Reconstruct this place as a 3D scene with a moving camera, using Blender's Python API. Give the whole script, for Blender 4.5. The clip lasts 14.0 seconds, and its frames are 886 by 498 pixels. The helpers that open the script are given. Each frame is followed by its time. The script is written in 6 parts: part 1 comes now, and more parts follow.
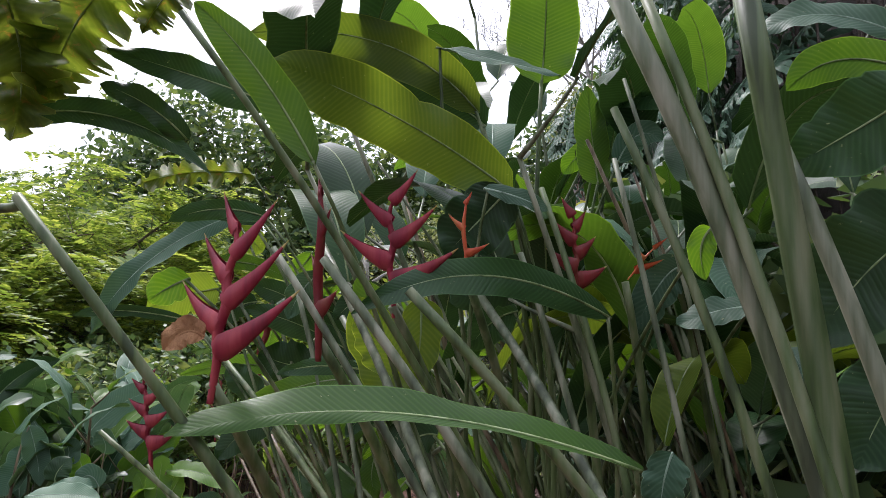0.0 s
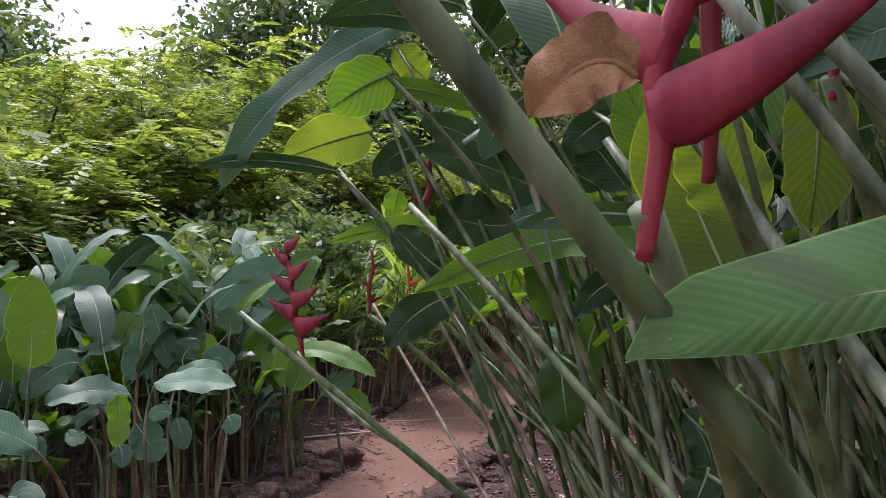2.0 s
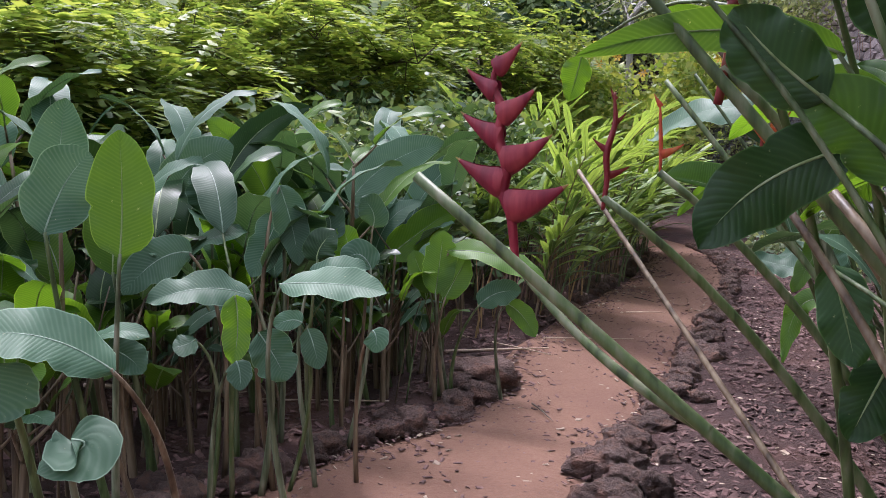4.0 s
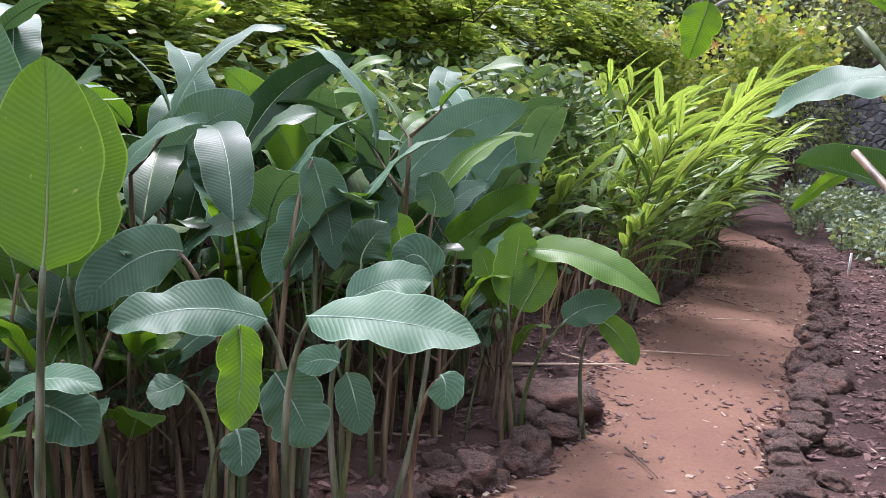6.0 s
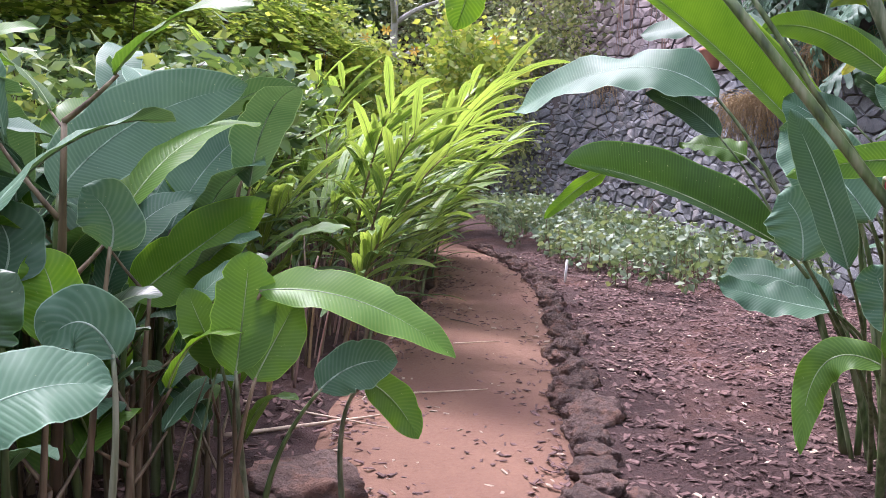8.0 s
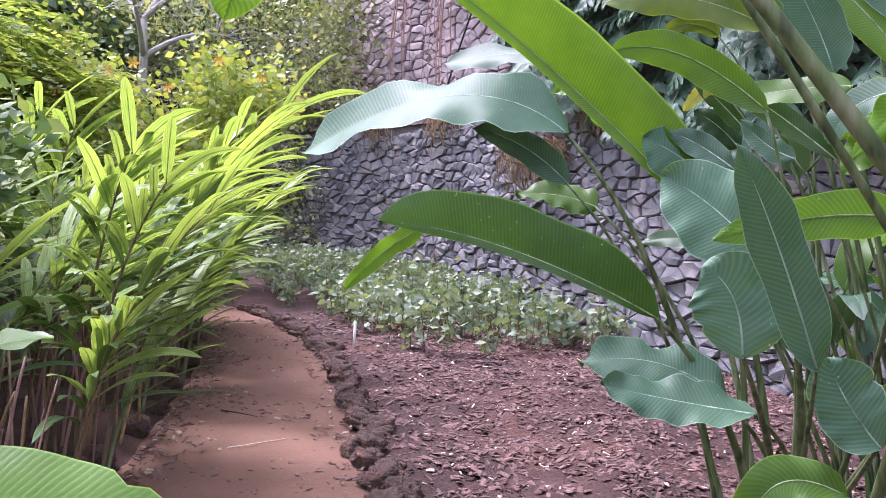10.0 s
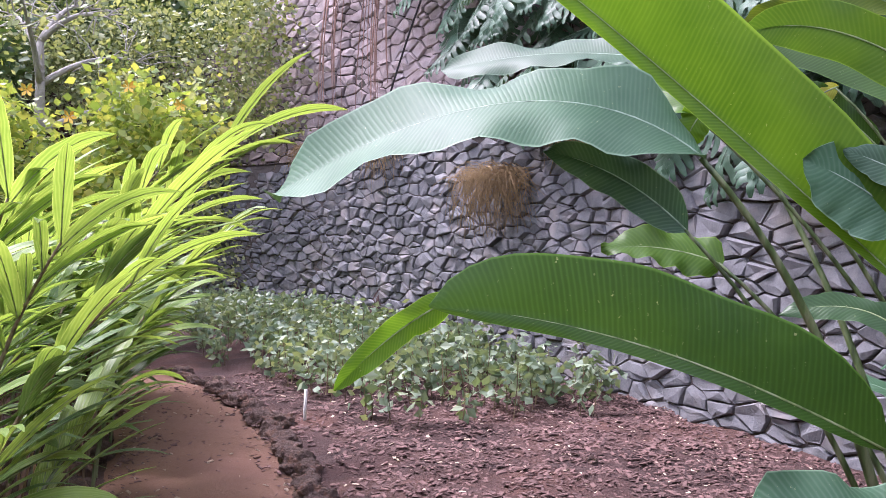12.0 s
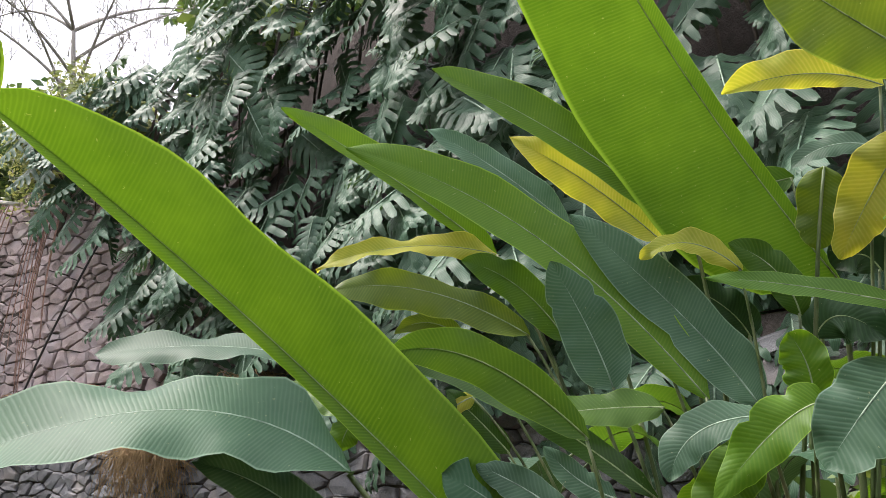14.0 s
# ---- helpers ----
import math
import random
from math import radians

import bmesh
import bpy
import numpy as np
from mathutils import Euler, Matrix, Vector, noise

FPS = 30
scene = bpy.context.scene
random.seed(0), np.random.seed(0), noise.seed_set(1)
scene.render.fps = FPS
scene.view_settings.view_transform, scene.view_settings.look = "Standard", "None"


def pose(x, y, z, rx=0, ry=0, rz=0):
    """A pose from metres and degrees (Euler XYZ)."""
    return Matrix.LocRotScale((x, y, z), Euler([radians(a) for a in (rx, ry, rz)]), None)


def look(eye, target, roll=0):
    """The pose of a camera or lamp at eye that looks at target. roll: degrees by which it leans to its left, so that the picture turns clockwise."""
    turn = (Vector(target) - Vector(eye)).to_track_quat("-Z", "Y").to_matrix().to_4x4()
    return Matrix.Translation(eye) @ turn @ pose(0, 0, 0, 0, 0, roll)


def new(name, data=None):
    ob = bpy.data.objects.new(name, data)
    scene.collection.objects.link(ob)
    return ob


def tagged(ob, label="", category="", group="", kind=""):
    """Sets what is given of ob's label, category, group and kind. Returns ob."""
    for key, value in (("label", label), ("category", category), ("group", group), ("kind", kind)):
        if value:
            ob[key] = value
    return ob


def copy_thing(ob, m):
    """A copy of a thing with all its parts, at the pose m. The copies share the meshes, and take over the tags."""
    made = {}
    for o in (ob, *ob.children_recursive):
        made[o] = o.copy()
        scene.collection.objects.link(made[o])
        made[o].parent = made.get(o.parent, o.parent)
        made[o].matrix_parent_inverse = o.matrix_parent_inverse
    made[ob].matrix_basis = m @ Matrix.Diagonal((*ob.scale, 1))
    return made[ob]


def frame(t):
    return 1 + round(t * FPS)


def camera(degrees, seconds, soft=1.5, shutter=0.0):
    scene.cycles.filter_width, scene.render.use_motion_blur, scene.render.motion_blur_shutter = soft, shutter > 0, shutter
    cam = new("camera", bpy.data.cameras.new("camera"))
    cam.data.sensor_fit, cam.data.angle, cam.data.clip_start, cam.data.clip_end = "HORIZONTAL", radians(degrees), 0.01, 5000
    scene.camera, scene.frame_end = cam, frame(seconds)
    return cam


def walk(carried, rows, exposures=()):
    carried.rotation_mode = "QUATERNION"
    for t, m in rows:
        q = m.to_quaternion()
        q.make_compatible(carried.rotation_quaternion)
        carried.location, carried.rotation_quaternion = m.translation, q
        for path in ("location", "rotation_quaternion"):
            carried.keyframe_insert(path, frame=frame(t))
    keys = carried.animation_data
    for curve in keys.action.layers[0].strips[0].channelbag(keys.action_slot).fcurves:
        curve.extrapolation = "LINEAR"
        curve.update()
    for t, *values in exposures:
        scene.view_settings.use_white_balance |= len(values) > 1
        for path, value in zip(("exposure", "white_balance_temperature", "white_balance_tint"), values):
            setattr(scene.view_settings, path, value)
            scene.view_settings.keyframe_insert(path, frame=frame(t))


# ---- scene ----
cam = camera(56.0, 14.0, soft=0.75)
PATH = [  # seconds, eye, a point two metres ahead, lean
    (0, (1.587, -4.665, 1.630), (1.503, -2.685, 1.899), 0.2),
    (0.5, (1.493, -4.544, 1.620), (1.396, -2.564, 1.881), -0.6),
    (1, (1.407, -4.471, 1.565), (1.294, -2.485, 1.766), -0.9),
    (1.5, (1.323, -4.176, 1.601), (1.060, -2.194, 1.660), -1.1),
    (2, (1.190, -3.976, 1.587), (0.888, -1.999, 1.560), -1.0),
    (2.5, (1.101, -3.784, 1.506), (0.687, -1.830, 1.389), -0.8),
    (3, (1.002, -3.531, 1.491), (0.467, -1.608, 1.361), -0.2),
    (3.5, (0.865, -3.254, 1.463), (0.317, -1.337, 1.305), 0.4),
    (4, (0.719, -3.017, 1.439), (0.121, -1.125, 1.189), 0.6),
    (4.2, (0.667, -2.914, 1.437), (-0.004, -1.051, 1.157), 0.5),
    (6.3, (0.134, -1.968, 1.371), (-0.507, -0.100, 1.053), 3.1),
    (6.5, (0.067, -1.870, 1.344), (-0.444, 0.041, 1.045), 3.4),
    (7, (-0.049, -1.661, 1.338), (-0.297, 0.305, 1.063), 2.4),
    (7.5, (-0.094, -1.358, 1.299), (-0.217, 0.621, 1.036), 2.1),
    (8, (-0.133, -1.133, 1.303), (-0.082, 0.851, 1.055), 2.5),
    (8.5, (-0.190, -0.888, 1.309), (0.147, 1.075, 1.127), 1.5),
    (8.7, (-0.192, -0.819, 1.314), (0.202, 1.134, 1.146), 1.2),
    (10.8, (-0.013, 0.403, 1.331), (0.612, 2.301, 1.230), 2.4),
    (11, (0.010, 0.523, 1.335), (0.632, 2.421, 1.238), 2.3),
    (11.5, (-0.036, 0.818, 1.327), (0.591, 2.716, 1.242), 2.5),
    (12, (-0.117, 1.008, 1.393), (0.657, 2.851, 1.348), 0.2),
    (12.5, (-0.101, 1.008, 1.454), (0.986, 2.679, 1.616), -0.7),
    (13, (-0.087, 0.957, 1.494), (1.167, 2.475, 1.841), -0.8),
    (13.5, (-0.104, 0.957, 1.491), (1.235, 2.365, 1.965), -0.3),
    (14, (-0.108, 0.953, 1.490), (1.243, 2.307, 2.073), -0.1),
]
EXPOSURE = [(0, 0.68, 6050, 20), (1.5, 0.74, 6000, 24), (3, 0.84, 5850, 26), (6.5, 1.44, 5800, 26), (8.5, 1.64, 5750, 32), (11, 1.74, 5650, 39), (12.5, 1.5, 6000, 28), (14, 1.05, 6500, 17)]  # seconds, stops, kelvin, tint
walk(cam, [(t, look(eye, target, lean)) for t, eye, target, lean in PATH], EXPOSURE)

# ---- daylight: bright overcast sky, a soft sun behind the cloud ----
world = bpy.data.worlds.new("overcast_sky")
scene.world = world
world.use_nodes = True
wn, wl = world.node_tree.nodes, world.node_tree.links
sky = wn.new("ShaderNodeTexSky")
sky.sky_type = "NISHITA"
sky.sun_disc = False
sky.sun_elevation, sky.sun_rotation = radians(58), radians(-35)
sky.dust_density, sky.air_density = 6.0, 1.0
sky_bg = wn["Background"]
wl.new(sky.outputs["Color"], sky_bg.inputs["Color"])
sky_bg.inputs["Strength"].default_value = 0.055
cloud_bg = wn.new("ShaderNodeBackground")
cloud_bg.inputs["Color"].default_value = (0.95, 0.97, 1.0, 1)
cloud_bg.inputs["Strength"].default_value = 0.82
sky_sum = wn.new("ShaderNodeAddShader")
wl.new(sky_bg.outputs[0], sky_sum.inputs[0])
wl.new(cloud_bg.outputs[0], sky_sum.inputs[1])
wl.new(sky_sum.outputs[0], wn["World Output"].inputs["Surface"])

sun = new("sun", bpy.data.lights.new("sun", "SUN"))
sun.data.energy, sun.data.angle, sun.data.color = 2.1, radians(12), (1.0, 0.96, 0.9)
sun.matrix_world = look((-6, 8, 16), (0, 0, 0))


# ---- materials ----
def material(name):
    m = bpy.data.materials.new(name)
    m.use_nodes = True
    n, l = m.node_tree.nodes, m.node_tree.links
    return m, n, l, n["Principled BSDF"]


def ramp(n, l, source, stops):
    r = n.new("ShaderNodeValToRGB")
    while len(r.color_ramp.elements) < len(stops):
        r.color_ramp.elements.new(0.5)
    for e, (p, c) in zip(r.color_ramp.elements, stops):
        e.position, e.color = p, (*c, 1)
    l.new(source, r.inputs["Fac"])
    return r.outputs["Color"]


def noise_fac(n, l, scale, detail=4, rough=0.6, space="Object"):
    c = n.new("ShaderNodeTexCoord")
    t = n.new("ShaderNodeTexNoise")
    t.inputs["Scale"].default_value, t.inputs["Detail"].default_value, t.inputs["Roughness"].default_value = scale, detail, rough
    l.new(c.outputs[space], t.inputs["Vector"])
    return t.outputs["Fac"]


def blend(n, l, fac, a, b, mode="MIX"):
    x = n.new("ShaderNodeMix")
    x.data_type, x.blend_type = "RGBA", mode
    for socket, value in ((x.inputs[0], fac), (x.inputs[6], a), (x.inputs[7], b)):
        if isinstance(value, (int, float)):
            socket.default_value = value
        elif isinstance(value, tuple):
            socket.default_value = (*value, 1)
        else:
            l.new(value, socket)
    return x.outputs[2]


def calc(n, l, op, a, b=0.0):
    x = n.new("ShaderNodeMath")
    x.operation = op
    for socket, value in ((x.inputs[0], a), (x.inputs[1], b)):
        if isinstance(value, (int, float)):
            socket.default_value = value
        else:
            l.new(value, socket)
    return x.outputs[0]


def bump(n, l, b, height, strength, distance=0.01):
    x = n.new("ShaderNodeBump")
    x.inputs["Strength"].default_value, x.inputs["Distance"].default_value = strength, distance
    l.new(height, x.inputs["Height"])
    l.new(x.outputs[0], b.inputs["Normal"])


def rough_surface(name, dark, light, scale, fine, rough=0.9, relief=0.6, depth=0.02, patch=None, island=False):
    """Earth, stone and bark: two scales of mottling and a grainy relief."""
    m, n, l, b = material(name)
    big, small = noise_fac(n, l, scale, 5), noise_fac(n, l, fine, 6, 0.7)
    col = blend(n, l, 0.45, ramp(n, l, big, [(0.3, dark), (0.7, light)]), ramp(n, l, small, [(0.3, dark), (0.72, light)]))
    if patch:
        col = blend(n, l, ramp(n, l, noise_fac(n, l, scale * 0.37, 3), [(0.5, (0, 0, 0)), (0.66, (1, 1, 1))]), col, patch)
    own = n.new("ShaderNodeNewGeometry").outputs["Random Per Island"] if island else n.new("ShaderNodeObjectInfo").outputs["Random"]
    shade = calc(n, l, "MULTIPLY_ADD", own, 0.6 if island else 0.5)
    shade.node.inputs[2].default_value = 0.62 if island else 0.72
    tone = n.new("ShaderNodeCombineColor")
    for s in tone.inputs[:3]:
        l.new(shade, s)
    l.new(blend(n, l, 1.0, col, tone.outputs[0], "MULTIPLY"), b.inputs["Base Color"])
    b.inputs["Roughness"].default_value = rough
    bump(n, l, b, calc(n, l, "ADD", small, calc(n, l, "MULTIPLY", big, 1.5)), relief, depth)
    return m


def leaf_surface(name, deep, pale, vein, rough=0.46, glow=0.35, veins=170.0, ridge=0.13, edge=None, spots=None):
    """A blade with parallel side veins that run from the midrib to the edge, thin enough to let light through."""
    m, n, l, b = material(name)
    uv = n.new("ShaderNodeUVMap")
    split = n.new("ShaderNodeSeparateXYZ")
    l.new(uv.outputs[0], split.inputs[0])
    along, across = split.outputs[0], calc(n, l, "ABSOLUTE", split.outputs[1])
    wobble = calc(n, l, "MULTIPLY", noise_fac(n, l, 9.0, 2), 3.0)
    phase = calc(n, l, "ADD", calc(n, l, "SUBTRACT", calc(n, l, "MULTIPLY", along, veins), calc(n, l, "MULTIPLY", across, 9.0)), wobble)
    line = calc(n, l, "POWER", calc(n, l, "ABSOLUTE", calc(n, l, "SINE", phase)), 4.0)
    mottled = ramp(n, l, noise_fac(n, l, 5.0, 5), [(0.28, deep), (0.72, pale)])
    info = n.new("ShaderNodeObjectInfo")
    col = blend(n, l, calc(n, l, "MULTIPLY", calc(n, l, "MULTIPLY", line, 0.5), noise_fac(n, l, 3.5, 3)), mottled, vein)
    if edge:
        col = blend(n, l, ramp(n, l, calc(n, l, "ADD", across, calc(n, l, "MULTIPLY", noise_fac(n, l, 14.0, 4), 0.5)), [(1.02, (0, 0, 0)), (1.35, (1, 1, 1))]), col, edge)
    if spots:
        col = blend(n, l, ramp(n, l, noise_fac(n, l, 22.0, 5, 0.7), [(0.58, (0, 0, 0)), (0.68, (1, 1, 1))]), col, spots)
    col = blend(n, l, ramp(n, l, across, [(0.955, (0, 0, 0)), (0.985, (0.7, 0.7, 0.7))]), col, tuple(min(1.0, 1.5 * v) for v in vein))
    col = blend(n, l, ramp(n, l, noise_fac(n, l, 75.0, 3, 0.7), [(0.68, (0, 0, 0)), (0.75, (0.55, 0.55, 0.55))]), col, (0.42, 0.45, 0.25))
    hue = n.new("ShaderNodeHueSaturation")
    l.new(col, hue.inputs["Color"])
    shade = calc(n, l, "MULTIPLY_ADD", info.outputs["Random"], 0.5)
    shade.node.inputs[2].default_value = 0.75
    l.new(shade, hue.inputs["Value"])
    l.new(hue.outputs[0], b.inputs["Base Color"])
    b.inputs["Roughness"].default_value = rough
    b.inputs["Specular IOR Level"].default_value = 0.27
    bump(n, l, b, calc(n, l, "ADD", line, calc(n, l, "MULTIPLY", noise_fac(n, l, 60.0, 3), 0.6)), ridge, 0.003)
    thin = n.new("ShaderNodeBsdfTranslucent")
    through_col = blend(n, l, 1.0, hue.outputs[0], (1.9, 1.75, 0.75), "MULTIPLY")
    l.new(through_col, thin.inputs["Color"])
    mix = n.new("ShaderNodeMixShader")
    mix.inputs[0].default_value = glow
    l.new(b.outputs[0], mix.inputs[1])
    l.new(thin.outputs[0], mix.inputs[2])
    l.new(mix.outputs[0], n["Material Output"].inputs["Surface"])
    return m


def small_leaf_surface(name, deep, pale, warm, glow=0.35, rough=0.5):
    """Massed small leaves: every leaf has its own tint."""
    m, n, l, b = material(name)
    geo = n.new("ShaderNodeNewGeometry")
    col = ramp(n, l, geo.outputs["Random Per Island"], [(0.0, deep), (0.55, pale), (0.9, warm)])
    col = blend(n, l, ramp(n, l, noise_fac(n, l, 0.9, 3), [(0.35, (0, 0, 0)), (0.7, (0.6, 0.6, 0.6))]), col, deep)
    l.new(col, b.inputs["Base Color"])
    b.inputs["Roughness"].default_value = rough
    thin = n.new("ShaderNodeBsdfTranslucent")
    l.new(blend(n, l, 1.0, col, (1.7, 1.6, 0.7), "MULTIPLY"), thin.inputs["Color"])
    mix = n.new("ShaderNodeMixShader")
    mix.inputs[0].default_value = glow
    l.new(b.outputs[0], mix.inputs[1])
    l.new(thin.outputs[0], mix.inputs[2])
    l.new(mix.outputs[0], n["Material Output"].inputs["Surface"])
    return m


def stem_surface(name, low, high, streak, rough=0.5, groove=0.35):
    m, n, l, b = material(name)
    c = n.new("ShaderNodeTexCoord")
    mapping = n.new("ShaderNodeMapping")
    mapping.inputs["Scale"].default_value = (40, 40, 3)
    t = n.new("ShaderNodeTexNoise")
    t.inputs["Scale"].default_value, t.inputs["Detail"].default_value = 1.0, 4
    l.new(c.outputs["Object"], mapping.inputs[0])
    l.new(mapping.outputs[0], t.inputs["Vector"])
    col = blend(n, l, ramp(n, l, noise_fac(n, l, 3.0, 4), [(0.3, (0, 0, 0)), (0.7, (1, 1, 1))]), low, high)
    col = blend(n, l, ramp(n, l, t.outputs["Fac"], [(0.48, (0, 0, 0)), (0.66, (0.9, 0.9, 0.9))]), col, streak)
    col = blend(n, l, ramp(n, l, t.outputs["Fac"], [(0.34, (0.75, 0.75, 0.75)), (0.47, (0, 0, 0))]), col, tuple(groove * v for v in low))
    l.new(col, b.inputs["Base Color"])
    b.inputs["Roughness"].default_value = rough
    bump(n, l, b, t.outputs["Fac"], 0.4, 0.004)
    return m


DIRT = rough_surface("trodden_red_earth", (0.14, 0.071, 0.046), (0.24, 0.13, 0.082), 1.3, 45, 0.95, 0.6, 0.016, (0.155, 0.077, 0.052))
SOIL = rough_surface("bed_soil", (0.030, 0.016, 0.014), (0.095, 0.048, 0.041), 2.2, 60, 0.97, 1.0, 0.03, (0.12, 0.057, 0.042))
CHIP = rough_surface("bark_chips", (0.065, 0.036, 0.033), (0.23, 0.138, 0.12), 30, 90, 0.95, 0.4, 0.004, None, True)
LITTER = rough_surface("pale_leaf_litter", (0.34, 0.24, 0.17), (0.55, 0.45, 0.34), 20, 80, 0.9, 0.3, 0.004)
LAVA = rough_surface("lava_rock", (0.09, 0.058, 0.05), (0.33, 0.215, 0.175), 7, 32, 0.95, 1.0, 0.06, (0.31, 0.17, 0.12))
BASALT = rough_surface("grey_basalt", (0.085, 0.088, 0.095), (0.225, 0.23, 0.24), 7, 70, 0.85, 0.8, 0.012, (0.24, 0.225, 0.22), True)
TUFF = rough_surface("reddish_tuff", (0.23, 0.185, 0.185), (0.48, 0.40, 0.39), 7, 70, 0.9, 0.8, 0.012, (0.34, 0.30, 0.31), True)
MORTAR = rough_surface("dark_wall_core", (0.05, 0.042, 0.038), (0.12, 0.10, 0.09), 9, 60, 0.97, 0.9, 0.02)
BARK = rough_surface("bark", (0.06, 0.045, 0.035), (0.17, 0.135, 0.11), 9, 60, 0.95, 1.0, 0.02)
GREYBARK = rough_surface("pale_bark", (0.20, 0.19, 0.17), (0.38, 0.36, 0.33), 9, 60, 0.9, 0.8, 0.02)
DRY = rough_surface("dry_grass", (0.22, 0.14, 0.06), (0.45, 0.32, 0.16), 12, 60, 0.9, 0.3, 0.01)
ROOTS = rough_surface("aerial_roots", (0.22, 0.13, 0.10), (0.42, 0.27, 0.22), 12, 60, 0.9, 0.3, 0.01)
RUBBER = rough_surface("black_rubber", (0.012, 0.012, 0.013), (0.03, 0.03, 0.032), 12, 60, 0.6, 0.2, 0.005)
PAINT = rough_surface("weathered_white", (0.5, 0.48, 0.45), (0.72, 0.70, 0.67), 12, 60, 0.7, 0.2, 0.005)
CLAY = rough_surface("terracotta", (0.34, 0.15, 0.10), (0.45, 0.22, 0.15), 8, 60, 0.85, 0.3, 0.005)
DEADLEAF = rough_surface("dead_leaf", (0.24, 0.11, 0.05), (0.52, 0.28, 0.13), 25, 120, 0.8, 0.7, 0.006)

HELIC = leaf_surface("green_blade", (0.045, 0.115, 0.013), (0.08, 0.175, 0.021), (0.13, 0.23, 0.04), 0.44, 0.32)
YOUNG = leaf_surface("young_lime_blade", (0.062, 0.155, 0.010), (0.105, 0.225, 0.017), (0.18, 0.31, 0.04), 0.42, 0.42)
WAXY = leaf_surface("waxy_bluegreen_blade", (0.030, 0.085, 0.044), (0.066, 0.14, 0.078), (0.14, 0.22, 0.15), 0.52, 0.14)
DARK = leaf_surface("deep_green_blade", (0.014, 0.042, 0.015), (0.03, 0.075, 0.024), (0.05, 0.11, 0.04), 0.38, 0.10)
# green_blade darkened: the shade on turned-away blades is put into the colour
SHADE = leaf_surface("shaded_green_blade", (0.022, 0.062, 0.010), (0.040, 0.098, 0.014), (0.07, 0.15, 0.03), 0.40, 0.26)
OLIVE = leaf_surface("olive_blade", (0.07, 0.13, 0.015), (0.13, 0.20, 0.025), (0.19, 0.25, 0.04), 0.45, 0.42, 170, 0.12, (0.35, 0.33, 0.03))
TORN = leaf_surface("old_blotched_blade", (0.06, 0.10, 0.02), (0.15, 0.21, 0.03), (0.2, 0.24, 0.06), 0.55, 0.45, 150, 0.16, (0.32, 0.28, 0.05), (0.26, 0.15, 0.06))
YELLOW = leaf_surface("yellowing_blade", (0.24, 0.31, 0.03), (0.52, 0.50, 0.07), (0.6, 0.56, 0.16), 0.5, 0.48, 150, 0.16, (0.62, 0.50, 0.05))
GINGER = leaf_surface("ginger_blade", (0.12, 0.22, 0.05), (0.23, 0.34, 0.09), (0.42, 0.50, 0.24), 0.42, 0.36, 14, 0.2)
GINGER_DARK = leaf_surface("dark_ginger_blade", (0.05, 0.11, 0.035), (0.10, 0.18, 0.06), (0.2, 0.28, 0.12), 0.42, 0.3, 25, 0.3)
MONSTERA = leaf_surface("monstera_blade", (0.030, 0.078, 0.042), (0.08, 0.15, 0.098), (0.15, 0.22, 0.15), 0.48, 0.15, 14, 0.2)
MIDRIB = stem_surface("pale_midrib", (0.16, 0.24, 0.08), (0.26, 0.34, 0.14), (0.3, 0.36, 0.2))
MIDRIB_BLUE = stem_surface("silvery_midrib", (0.14, 0.23, 0.14), (0.24, 0.34, 0.24), (0.3, 0.4, 0.3))
STALK = stem_surface("green_stalk", (0.05, 0.09, 0.025), (0.115, 0.165, 0.052), (0.19, 0.21, 0.115))
STALK_GREY = stem_surface("dusty_stalk", (0.07, 0.10, 0.045), (0.15, 0.18, 0.10), (0.29, 0.30, 0.21))
STALK_BROWN = stem_surface("brown_stalk", (0.08, 0.055, 0.03), (0.19, 0.13, 0.075), (0.28, 0.22, 0.14))
BRACT = stem_surface("crimson_bract", (0.18, 0.010, 0.026), (0.32, 0.018, 0.045), (0.38, 0.05, 0.06), 0.5, groove=0.8)
BRACT_DARK = stem_surface("maroon_bract", (0.17, 0.012, 0.018), (0.27, 0.022, 0.03), (0.2, 0.05, 0.03), 0.42, groove=0.8)
BRACT_ORANGE = stem_surface("orange_bract", (0.50, 0.06, 0.03), (0.60, 0.12, 0.04), (0.5, 0.2, 0.06), 0.4, groove=0.8)
BLOSSOM = stem_surface("yellow_petal", (0.62, 0.38, 0.03), (0.70, 0.50, 0.06), (0.7, 0.3, 0.03), 0.5)
BRACT_TIP = stem_surface("green_gold_keel", (0.42, 0.22, 0.05), (0.38, 0.34, 0.10), (0.3, 0.35, 0.12), 0.45)
FEATHER = small_leaf_surface("feathery_leaflets", (0.09, 0.155, 0.036), (0.22, 0.31, 0.08), (0.42, 0.48, 0.155), 0.46)
SHRUB = small_leaf_surface("shrub_leaves", (0.05, 0.10, 0.04), (0.13, 0.21, 0.085), (0.28, 0.34, 0.13), 0.3)
WOODS = small_leaf_surface("tree_leaves", (0.035, 0.075, 0.03), (0.11, 0.18, 0.065), (0.22, 0.29, 0.10), 0.3)
IVY = small_leaf_surface("creeper_leaves", (0.12, 0.16, 0.08), (0.28, 0.33, 0.16), (0.46, 0.48, 0.26), 0.3)
LIME_VINE = small_leaf_surface("yellow_green_vine_leaves", (0.14, 0.22, 0.05), (0.30, 0.38, 0.10), (0.45, 0.46, 0.14), 0.4)
